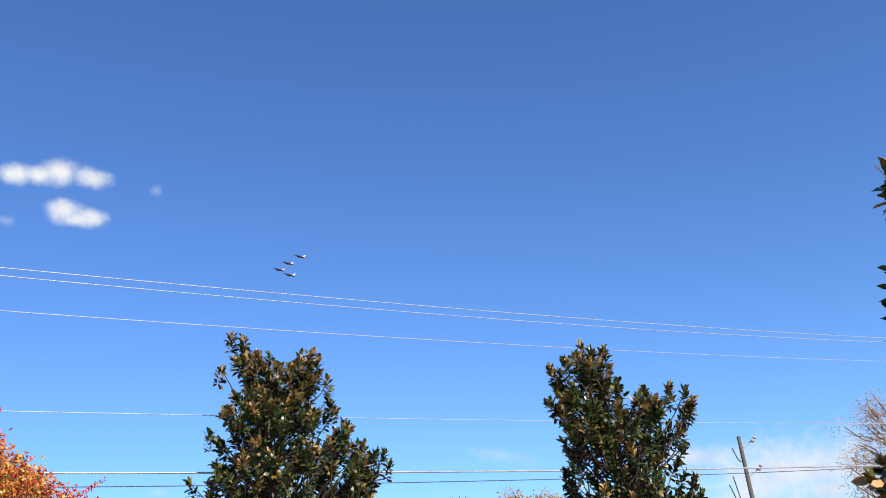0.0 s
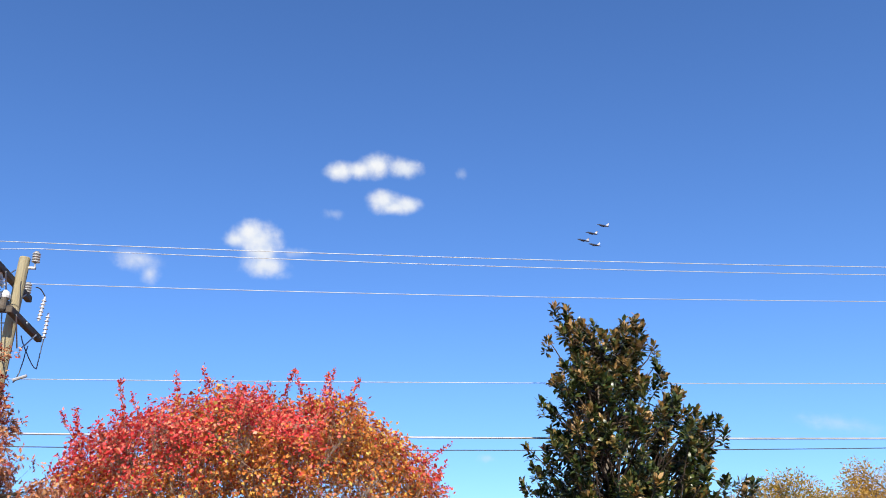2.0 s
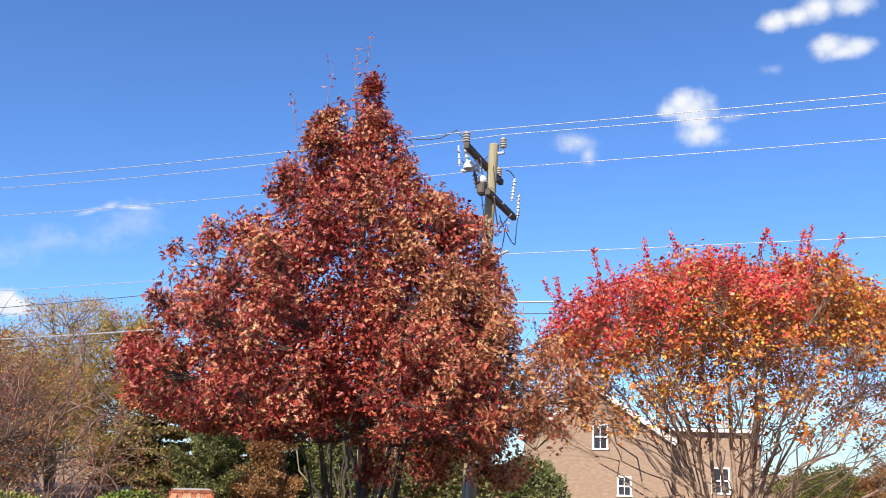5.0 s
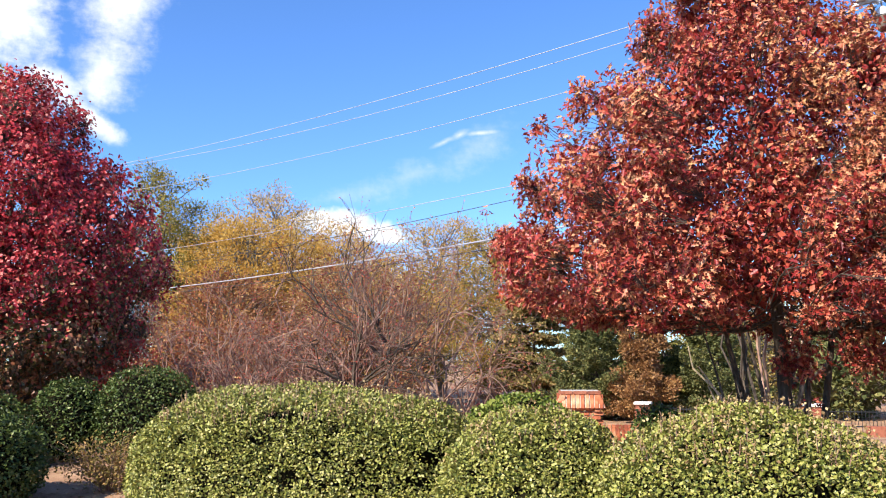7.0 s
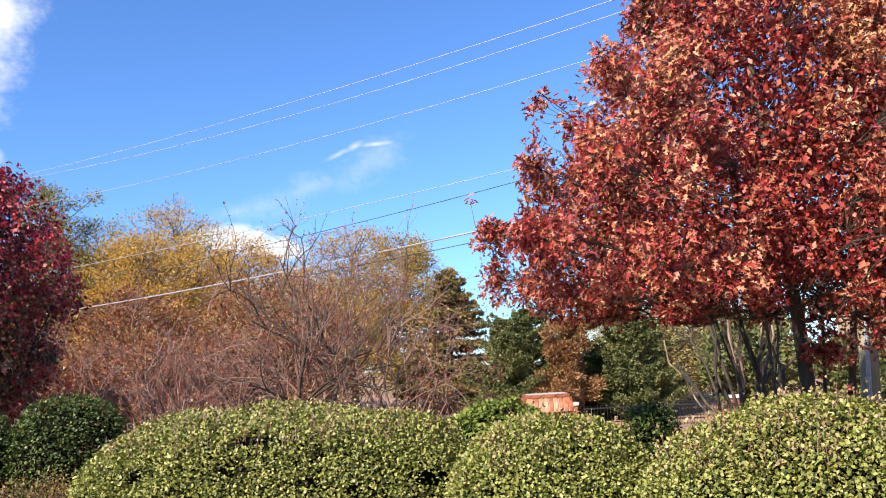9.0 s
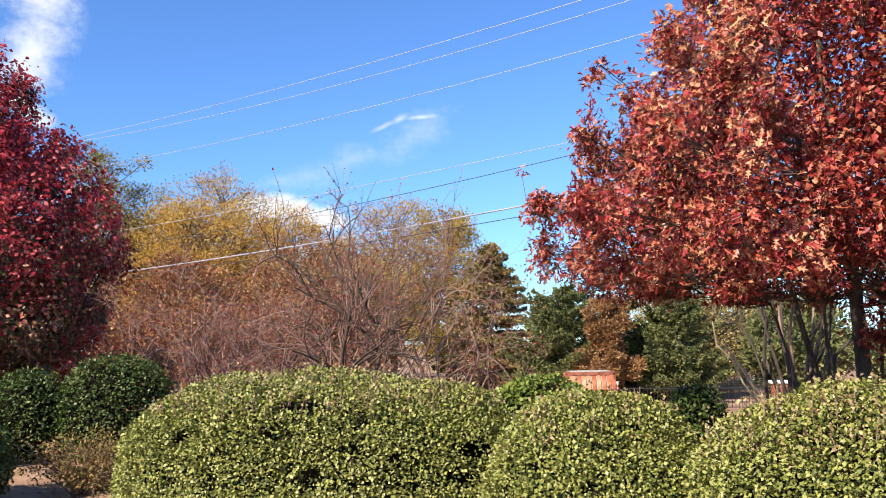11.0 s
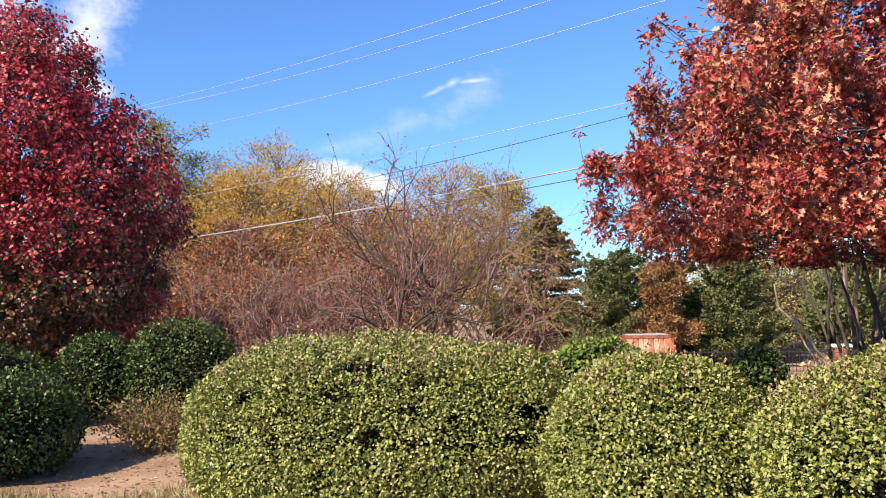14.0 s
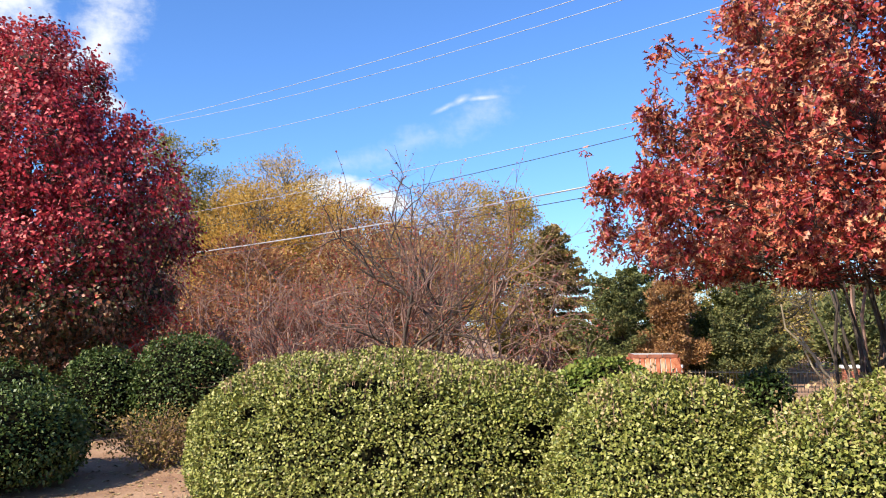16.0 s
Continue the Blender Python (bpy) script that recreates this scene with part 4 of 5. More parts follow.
for i in range(17):
    th, q = i * 2.4, 0.25 + 0.75 * ((i * 0.618) % 1)
    ea, eb = np.array([2.75 * q * math.cos(th) + 0.1]), np.array([2.3 * q * math.sin(th)])
    e = myrtle_xyz(ea, eb, myrtle_top(ea, eb) - 0.75)[0]
    f = np.array([0.3 * math.cos(th) * (0.4 + q), 0.26 * math.sin(th) * (0.4 + q), -0.15])
    t = np.linspace(0, 1, 12)[:, None]
    p = f + (e - f) * np.hstack([t**1.25, t**1.25, t**0.92]) + rng.normal(0, 0.03, (12, 3)) * np.sin(np.pi * t)
    rad = (0.05 - 0.015 * (i % 3)) * (1 - 0.75 * t[:, 0])
    _st.append((p, rad))
    tubes("trunk", [(p, rad)], M_MYRTLE_BARK, myrtle, 8)
tips = branch_out(myrtle, tips, outw, _st, 120, M_MYRTLE_BARK, rng, 0.02, 0.005, 0.1, 0.22, 1.1, 0.02)
pts, dirs, ups = rosettes(tips, outw, 15, rng, 0.07)
pts = pts + rng.normal(0, 0.03, pts.shape)
scarlet = 0.5 * (myrtle_top(pts[:, :2] @ MY_R, pts[:, :2] @ MY_B) - pts[:, 2]) + 0.12 * (pts[:, :2] @ MY_R) + 0.35 * noise_lump(pts, 1.7, 54) + rng.normal(0, 0.25, len(pts)) < 0.2
for sel, mat in ((scarlet, M_MYRTLE_RED), (~scarlet, M_MYRTLE)):
    leaves("foliage", pts[sel], dirs[sel], ups[sel], 0.068, LEAF_BROAD, mat, myrtle, rng, kind="stuff", jitter=0.45)
_tips, _ends = [], []
for k in range(48):                 # long leafy shoots standing out of the canopy
    aa, bb = np.array([rng.uniform(-3.1, 3.2)]), np.array([rng.uniform(-2.4, 1.6)])
    if ((aa[0] - 0.2) / 3.4) ** 2 + (bb[0] / 2.7) ** 2 > 1:
        continue
    s0 = myrtle_xyz(aa, bb, myrtle_top(aa, bb) - 0.2)[0]
    tall = rng.uniform(0.25, 0.75) * (0.6 if aa[0] > 1.5 else 1.0)
    e = s0 + np.array([*(0.22 * s0[:2]), 1.0]) * tall + np.append(rng.normal(0, 0.16, 2), 0)
    tubes("shoot", [(bend(s0, e, 5, 0.04, 0.1, rng), np.linspace(0.007, 0.003, 5))], M_TWIG, myrtle, 4)
    t = rng.uniform(0.1, 1, int(150 * tall))
    _tips.append(s0 + (e - s0) * t[:, None] + rng.normal(0, 0.022, (len(t), 3)))
_tips = np.concatenate(_tips)
leaves("shoot_foliage", _tips, rng.normal(0, 0.8, _tips.shape) + [0, 0, 0.5], rng.normal(0, 1, _tips.shape), 0.06, LEAF_SMALL, M_MYRTLE_RED, myrtle, rng, "scarlet leaves on long upright shoots", "stuff")


# ---- southern magnolias ----
def magnolia(label, at, rows, right, seed, n_clump, height, tops=(), sprays=()):
    """Whorls of long glossy leaves at the ends of ascending branches, russet undersides showing."""
    rng = np.random.default_rng(seed)
    tree = thing("magnolia", label, "tree", at, "magnolias")
    cent, outw = crown_points(rng, rows, n_clump, right, 0.25, 1.0, 0.22, seed)
    for a, z in tops:              # leading shoots above the crown
        m = 9
        q = np.column_stack([a * right[0] + rng.normal(0, 0.16, m), a * right[1] + rng.normal(0, 0.16, m), z - np.linspace(0, 0.8, m)])
        cent, outw = np.vstack([cent, q]), np.vstack([outw, np.column_stack([rng.normal(0, 0.4, (m, 2)), np.full(m, 0.8)])])
    for x, y, z in sprays:         # single boughs that reach out of the crown
        q = np.array([x, y, z]) + rng.normal(0, 0.13, (5, 3))
        cent, outw = np.vstack([cent, q]), np.vstack([outw, np.tile([x * 0.4, y * 0.4, 0.2], (5, 1))])
    t = np.linspace(0, 1, 9)
    trunk = np.stack([0.08 * np.sin(4 * t), 0.06 * np.cos(3 * t), height * 0.93 * t - 0.15 * (t == 0)], -1)
    tubes("trunk", [(trunk, 0.13 * (1 - 0.88 * t))], M_BARK_GREY, tree, 9)
    limbs, pts, dirs, ups, tips = [], [], [], [], []
    for c, o in zip(cent, outw):
        zt = max(0.6, min(height * 0.9, c[2] - 0.9 * np.linalg.norm(c[:2])))
        a = np.array([np.interp(zt, trunk[:, 2], trunk[:, 0]), np.interp(zt, trunk[:, 2], trunk[:, 1]), zt])
        ln = bend(a, c, 6, 0.1, 0.25, rng)
        limbs.append((ln, np.linspace(0.022, 0.008, 6)))
        axis = o * np.array([0.6, 0.6, 1]) + np.array([0, 0, 0.75]) + rng.normal(0, 0.3, 3)
        axis /= np.linalg.norm(axis)
        s1 = np.cross(axis, [0.3, 0.5, 0.81])
        s1 /= np.linalg.norm(s1)
        s2 = np.cross(axis, s1)
        m = 40
        k = np.arange(m)
        ang, lev = k * 2.4, (k / m)
        radial = np.cos(ang)[:, None] * s1 + np.sin(ang)[:, None] * s2
        d = radial * (1.0 - 0.75 * lev)[:, None] + axis * (-0.12 + 1.0 * lev)[:, None]
        pts.append(c + axis * (lev * 0.34 - 0.3)[:, None] + radial * 0.02)
        dirs.append(d)
        ups.append(axis * 1.0 - radial * (0.1 + 0.8 * lev)[:, None])
        tips.append((lev > 0.4) & (rng.uniform(0, 1, m) < 0.7) & (rng.uniform() < 0.05 + 0.85 * ((c[2] - rows[-1][0]) / (rows[0][0] - rows[-1][0])) ** 2))
    tagged(tubes("branchwork", limbs, M_BARK, tree, 4), kind="stuff")
    pts, dirs, ups, tips = (np.concatenate(v) for v in (pts, dirs, ups, tips))
    leaves("foliage", pts[~tips], dirs[~tips], ups[~tips], 0.138, LEAF_BLADE, M_MAG, tree, rng, kind="stuff", jitter=0.3)
    leaves("young_foliage", pts[tips], dirs[tips], ups[tips], 0.135, LEAF_BLADE, M_MAG_TIP, tree, rng, "russet leaves at the shoot tips", "stuff", jitter=0.28)
    return tree


magnolia("evergreen magnolia with glossy dark leaves and russet shoot tips", foot(15.8, 4.7),
         [(6.9, 0.75, 1.1), (6.5, 0.65, 1.22), (6.07, 0.85, 1.3), (5.62, 1.0, 1.75), (5.17, 0.95, 2.2), (4.66, 1.25, 2.45), (4.14, 1.5, 2.4), (3.0, 2.0, 2.4), (1.5, 2.1, 2.1), (0.7, 1.6, 1.7)], (0.475, -0.88), 61, 820, 7.2, [(-0.38, 7.35), (0.85, 7.0)])
magnolia("evergreen magnolia with several russet-tipped leading shoots", foot(17.3, -1.4),
         [(6.4, 0.45, 0.2), (6.07, 1.0, 0.22), (5.75, 1.05, 0.3), (5.4, 1.05, 1.3), (4.9, 1.1, 1.6), (4.29, 1.05, 1.45), (3.81, 1.1, 1.4), (3.0, 1.3, 1.5), (1.5, 1.5, 1.6), (0.7, 1.2, 1.3)], (0.108, -0.994), 62, 480, 6.2, [(-0.1, 6.35)])
magnolia("near magnolia of which only outer whorls of leaves show", foot(8.87, -6.62),
         [(6.2, 0.5, 0.5), (5.3, 1.3, 1.0), (4.2, 1.55, 1.2), (3.4, 1.7, 1.3), (2.7, 2.2, 1.4), (1.5, 2.2, 1.5), (0.7, 1.4, 1.2)], (-0.17, -0.985), 63, 260, 6.0, (), [(-0.25, 2.12, 2.8), (-0.1, 2.0, 2.75), (-0.9, 1.69, 4.62), (-0.72, 1.79, 4.2), (-0.45, 1.9, 3.66)])

# ---- wine-red maple ----
RED_ROWS = [(8.8, 0.3, 0.8), (8.6, 0.8, 0.95), (8.4, 1.1, 1.1), (7.9, 1.5, 1.5), (7.15, 2.0, 1.85), (6.9, 2.3, 2.2), (6.5, 2.7, 2.6), (5.5, 3.1, 2.85), (4.7, 3.4, 3.35), (3.9, 3.5, 3.65), (2.85, 3.3, 3.45), (2.05, 2.9, 3.1), (1.3, 2.3, 2.7), (0.9, 1.6, 1.8)]
rng = np.random.default_rng(71)
maple = thing("red_maple", "wine-red autumn maple, greener toward its foot", "tree", foot(-9.4, 18.6))
_st = stem_lines(maple, [(0, 0, 0.17, 8.2, 0.2, 0.2), (0.1, 0.1, 0.09, 6.5, 1.2, -0.4), (-0.1, 0, 0.09, 6.5, -1.1, 0.5), (0, -0.1, 0.08, 6.0, 0.2, -1.1)], M_BARK)
tips, outw = crown_points(rng, RED_ROWS, 9500, (0.892, 0.451), 0.45, 1.0, 0.15, 71)
keep = (noise_lump(tips, 1.7, 73) < 1.0) & (noise_lump(tips, 3.6, 74) < 1.2)
tips, outw = tips[keep], outw[keep]
tips = branch_out(maple, tips, outw, _st, 110, M_BARK, rng, 0.03, 0.008, 0.12, 0.12, 1.2, twig_pts=3)
pts, dirs, ups = rosettes(tips, outw + [0, 0, 0.2], 11, rng, 0.1)
high = pts[:, 2] + 0.7 * noise_lump(pts, 1.2, 75) + rng.normal(0, 0.6, len(pts)) > 3.5
for sel, mat in ((high, M_RED), (~high, M_RED_LOW)):
    leaves("foliage", pts[sel], dirs[sel] + [0, 0, -0.5], ups[sel], 0.1, LEAF_BROAD, mat, maple, rng, kind="stuff", jitter=0.45)
broadleaf("red_shrub", "small scarlet-leaved shrub behind the hollies", foot(-6.35, 18.3), [(2.5, 0.3, 0.3), (2.0, 0.6, 0.6), (1.2, 0.8, 0.8), (0.4, 0.6, 0.6)], (1, 0), [(0, 0, 0.03, 2.2, 0.1, 0.1), (0.1, 0, 0.03, 2.0, -0.4, 0.1), (0, 0.1, 0.03, 2.0, 0.4, 0.2)],
          60, 40, 0.25, 0.09, LEAF_OVAL, [M_MYRTLE_RED], M_TWIG, 72, category="shrub")


# ---- leafless small trees behind the hedge ----
def bare_tree(label, at, seed, spread, height, stems, buds=True, mat=None, group="", lean=0.0, thick=0.042):
    rng = np.random.default_rng(seed)
    tree = thing("bare_tree", label, "tree", at, group)
    lines, fine_lines, tips = [], [], []

    def grow(p, d, length, r, level):
        n = 6 if level < 3 else 4
        pts = [p]
        for i in range(n):
            d = d + rng.normal(0, 0.13, 3) + np.array([0, 0, 0.03 if level < 2 else -0.01])
            d /= np.linalg.norm(d)
            pts.append(pts[-1] + d * length / n)
        pts = np.array(pts)
        (lines if r > 0.0075 else fine_lines).append((pts, np.linspace(r, r * 0.45, n + 1)))
        if level == 4 or length < 0.16:
            tips.extend(pts[2:])
            return
        for _ in range((4, 4, 3, 3)[level]):
            i = rng.integers(2, n + 1)
            out = rng.normal(0, 1, 3)
            out -= d * (out @ d)
            out /= np.linalg.norm(out) + 1e-9
            nd = d * 0.75 + out * 0.65 + np.array([0, 0, 0.05])
            grow(pts[i], nd / np.linalg.norm(nd), length * rng.uniform(0.5, 0.75), r * 0.53, level + 1)

    for k in range(stems):
        th = 2 * math.pi * k / stems + rng.uniform(-0.3, 0.3)
        d = np.array([spread * math.cos(th) + lean, spread * math.sin(th) * 0.8, 1.0])
        grow(np.array([0.08 * math.cos(th), 0.08 * math.sin(th), -0.1]), d / np.linalg.norm(d), height * rng.uniform(0.45, 0.6), thick, 0)
    for l in lines[:60]:
        tubes("limb", [l], mat or M_TWIG_DARK, tree, 6)
    tagged(tubes("twig_work", lines[60:] + fine_lines, mat or M_TWIG_DARK, tree, 3), kind="stuff")
    if buds:
        tips = np.array(tips)
        tips = tips[rng.uniform(0, 1, len(tips)) < 0.55]
        leaves("bud_foliage", tips, rng.normal(0, 1, tips.shape), rng.normal(0, 1, tips.shape), 0.045, LEAF_BROAD, M_BUD, tree, rng, "purplish buds and last leaves", "stuff")
    return tree


BARE = "leafless small trees behind the hedge"
bare_tree("leafless upright small tree with purplish leaf tips", foot(-0.73, 15.6), 86, 0.12, 5.6, 2, mat=M_BARK, group=BARE, thick=0.065)
bare_tree("leafless many-stemmed small tree with purplish twigs", foot(-0.9, 16.4), 81, 0.6, 4.0, 6, group=BARE)
bare_tree("leafless small tree with pale spreading limbs", foot(0.9, 16.2), 92, 0.45, 3.9, 5, mat=M_TWIG, group=BARE, thick=0.045)
bare_tree("leafless small tree with dense brown twigs", foot(-2.4, 16.6), 83, 0.8, 3.6, 6, group=BARE)
bare_tree("low leafless tree with reddish twigs", foot(-4.4, 18.2), 84, 0.8, 3.6, 6, group=BARE)
bare_tree("low leafless tree with reddish last leaves", foot(-3.3, 17.4), 87, 0.7, 3.6, 5, group=BARE)
bare_tree("leafless small tree with fine grey twigs", foot(2.3, 18.2), 88, 0.25, 2.0, 3, group=BARE)

# ---- brick pier with its wing wall ----
PIER = (3.22, 14.1)
_pz = foot(*PIER)[2]
pier = thing("brick_pier", "orange brick pier with a flared soldier-course cap", "pier", (PIER[0], PIER[1], _pz), turn=-6)
pier.scale = (1.12, 1.12, 1.0)
bm = box(bmesh.new(), -0.285, 0.285, -0.285, 0.285, -0.2, 0.93)
part("core", bm, M_MORTAR, pier)
bm = bmesh.new()
lathe(bm, [(0.915, 0.3 * 1.4142), (0.93, 0.365 * 1.4142), (1.14, 0.292 * 1.4142), (1.16, 0.285 * 1.4142), (1.21, 0.285 * 1.4142)], 4, pose(0, 0, 0, 0, 0, 45))
part("cap_core", bm, M_MORTAR, pier)


def brick_mesh(name, sx, sy, sz, mat):
    bm = box(bmesh.new(), -sx / 2, sx / 2, -sy / 2, sy / 2, -sz / 2, sz / 2, 0.004)
    me = bpy.data.meshes.new(name)
    bm.to_mesh(me)
    bm.free()
    me.materials.append(mat)
    return me


SOLDIER = brick_mesh("soldier_brick", 0.056, 0.09, 0.245, M_BRICK)
STRETCH = brick_mesh("brick", 0.203, 0.09, 0.056, M_BRICK)
STRETCH_DARK = brick_mesh("brick", 0.203, 0.09, 0.056, M_BRICK_DARK)
TALL = brick_mesh("soldier_brick", 0.056, 0.09, 0.3, M_BRICK)


def lay(me, parent, m, name="brick"):
    ob = put(name, me, parent)
    ob.matrix_basis = m
    return ob


rng = np.random.default_rng(90)
for side in range(4):
    turn_m = pose(0, 0, 0, 0, 0, 90 * side)
    for k in range(10):           # battered soldier course
        lay(SOLDIER, pier, turn_m @ pose((k - 4.5) * 0.07, -0.3, 1.025, -19, 0, rng.normal(0, 0.4)), "soldier_brick")
    for k in range(3):            # rim
        lay(STRETCH_DARK, pier, turn_m @ pose((k - 1) * 0.212, -0.268, 1.18, 0, 0, rng.normal(0, 0.5)))
    for row in range(13):
        for k in range(3):
            lay(STRETCH, pier, turn_m @ pose((k - 1) * 0.213 + (0.03 if row % 2 else -0.03), -0.255, 0.895 - row * 0.066, 0, 0, rng.normal(0, 0.4)))
wing = thing("brick_wing_wall", "low orange brick wall with an upright brick coping", "wall", (4.1, 13.55, foot(4.1, 13.55)[2] - 0.16), turn=-6)
part("core", box(bmesh.new(), -0.62, 0.62, -0.1, 0.1, -0.2, 0.76), M_MORTAR, wing)
for k in range(19):
    lay(TALL, wing, pose((k - 9) * 0.0665, -0.075, 0.66, 0, 0, rng.normal(0, 0.5)), "soldier_brick")
for row in range(8):
    for k in range(6):
        lay(STRETCH, wing, pose((k - 2.5) * 0.213 + (0.03 if row % 2 else -0.03), -0.075, 0.465 - row * 0.066, 0, 0, rng.normal(0, 0.4)))

# ---- street wall with brick posts and iron fence ----
FENCE_DIR = Vector((0.955, -0.296, 0)).normalized()
FENCE_A = Vector((9.6, 38.0, 0))
POSTS = [0.0, 7.0, 13.5, 20.0, 26.5]
for s in POSTS:
    p = FENCE_A + FENCE_DIR * s
    post = thing("brick_post", "square red brick fence post with a pale stone cap", "post", foot(p.x, p.y), "street fence posts", -17)
    part("shaft", box(bmesh.new(), -0.3, 0.3, -0.3, 0.3, -0.2, 1.05, 0.01), M_BRICK_DARK, post)
    for row in range(14):
        for k in range(3):
            lay(STRETCH_DARK, post, pose((k - 1) * 0.213 + (0.05 if row % 2 else -0.05) * 0.5, -0.27, 1.015 - row * 0.07, 0, 0, 0))
    bm = box(bmesh.new(), -0.38, 0.38, -0.38, 0.38, 1.05, 1.17, 0.015)
    part("cap", bm, M_STONE, post)
for a, b in zip(POSTS, POSTS[1:]):
    p, q = FENCE_A + FENCE_DIR * (a + 0.4), FENCE_A + FENCE_DIR * (b - 0.4)
    mid, ln = (p + q) / 2, (q - p).length
    fence = thing("iron_fence", "black iron picket fence panel between brick posts", "fence", foot(mid.x, mid.y), "street fence panels", math.degrees(math.atan2(FENCE_DIR.y, FENCE_DIR.x)))
    for z in (0.25, 0.85):
        part("rail", box(bmesh.new(), -ln / 2 - 0.12, ln / 2 + 0.12, -0.02, 0.02, z, z + 0.04), M_IRON, fence)
    pk = brick_mesh("picket", 0.022, 0.022, 1.0, M_IRON)
    for k in range(int(ln / 0.14)):
        lay(pk, fence, pose(-ln / 2 + 0.07 + 0.14 * k, 0, 0.48), "picket")
low = thing("brick_wall", "low red brick street wall", "wall", foot(26.0, 31.0), turn=-17)
part("body", box(bmesh.new(), -9, 9, -0.15, 0.15, -0.3, 0.4, 0.01), M_BRICK_DARK, low)

# ---- brick house with a gable ----
HX, HY = 30.9, 43.6
house = thing("house", "two-storey tan brick house with white trim", "house", (HX, HY, -1.3), turn=-35.5)
W2, RIDGE, EAVE, DEEP = 4.4, 7.85, 4.9, 9.0
bm = bmesh.new()
pr = [(-W2, -0.4), (W2, -0.4), (W2, EAVE), (0, RIDGE), (-W2, EAVE)]
fr, bk = [bm.verts.new((x, 0, z)) for x, z in pr], [bm.verts.new((x, DEEP, z)) for x, z in pr]
bm.faces.new(fr)
bm.faces.new(bk[::-1])
for i in range(5):
    bm.faces.new((fr[i], bk[i], bk[(i + 1) % 5], fr[(i + 1) % 5]))
part("gable_wing", bm, M_TANBRICK, house)
part("side_wing", box(bmesh.new(), W2 + 0.01, W2 + 5.4, 2.2, DEEP, -0.4, 5.7), M_TANBRICK, house)
for sgn in (-1, 1):
    slope = math.atan2(RIDGE - EAVE, W2)
    ln = W2 / math.cos(slope) + 0.45
    m = pose(0, 0, RIDGE + 0.1, 0, math.degrees(slope) * sgn, 0)
    bm = box(bmesh.new(), 0 if sgn > 0 else -ln, ln if sgn > 0 else 0, -0.35, DEEP + 0.3, -0.06, 0.08, 0, m)
    part("roof", bm, M_SHINGLE, house)
    bm = box(bmesh.new(), 0.02 if sgn > 0 else -ln, ln if sgn > 0 else -0.02, -0.4, -0.354, -0.2, 0.1, 0, m)
    part("rake_board", bm, M_TRIM, house)
bm = bmesh.new()
sv = [bm.verts.new(v) for v in ((W2 - 0.4, 1.8, 5.7), (W2 + 5.8, 1.8, 5.7), (W2 + 5.8, 5.6, 5.95), (W2 - 1.4, 5.6, 5.95), (W2 - 0.4, 9.4, 5.7), (W2 + 5.8, 9.4, 5.7))]
bm.faces.new((sv[0], sv[1], sv[2], sv[3]))
bm.faces.new((sv[3], sv[2], sv[5], sv[4]))
bmesh.ops.solidify(bm, geom=bm.faces[:], thickness=0.12)
part("side_roof", bm, M_SHINGLE, house)
part("eave_board", box(bmesh.new(), W2 + 0.02, W2 + 5.8, 1.74, 1.79, 5.5, 5.71), M_TRIM, house)


def house_window(x, z, w, h, y=0.0, shutters=False):
    win = put("window", mesh_of("window", np.array([(x - w / 2, y - 0.01, z - h / 2), (x + w / 2, y - 0.01, z - h / 2), (x + w / 2, y - 0.01, z + h / 2), (x - w / 2, y - 0.01, z + h / 2)]), [np.array([(0, 1, 2, 3)])], M_PANE), house)
    t = 0.1
    for nm, b in (("frame", (x - w / 2 - t, x - w / 2, z - h / 2, z + h / 2)), ("frame", (x + w / 2, x + w / 2 + t, z - h / 2, z + h / 2)),
                  ("sill", (x - w / 2 - t - 0.04, x + w / 2 + t + 0.04, z - h / 2 - t, z - h / 2)), ("head", (x - w / 2 - t, x + w / 2 + t, z + h / 2, z + h / 2 + t)),
                  ("meeting_rail", (x - w / 2, x + w / 2, z - 0.04, z + 0.04)), ("muntin", (x - 0.02, x + 0.02, z - h / 2, z - 0.042)), ("muntin", (x - 0.02, x + 0.02, z + 0.042, z + h / 2))):
        part(nm, box(bmesh.new(), b[0], b[1], y - 0.09, y - 0.015, b[2], b[3]), M_TRIM, win)


house_window(0.25, 4.97, 0.75, 1.35)
house_window(1.65, 2.1, 0.65, 1.0)
house_window(W2 + 3.0, 2.6, 0.9, 1.4, 2.2)


# ---- utility pole ----
POLE = (8.45, 12.7)
LINE = Vector((0.725, -0.688, 0))         # way of the wires
CROSS = Vector((0.688, 0.725, 0))         # way of the arms, from the camera outward
pz = foot(*POLE)[2]
pole = thing("utility_pole", "weathered wooden utility pole with two crossarms and hardware", "utility pole", (POLE[0], POLE[1], pz), turn=math.degrees(math.atan2(CROSS.y, CROSS.x)) - 90)
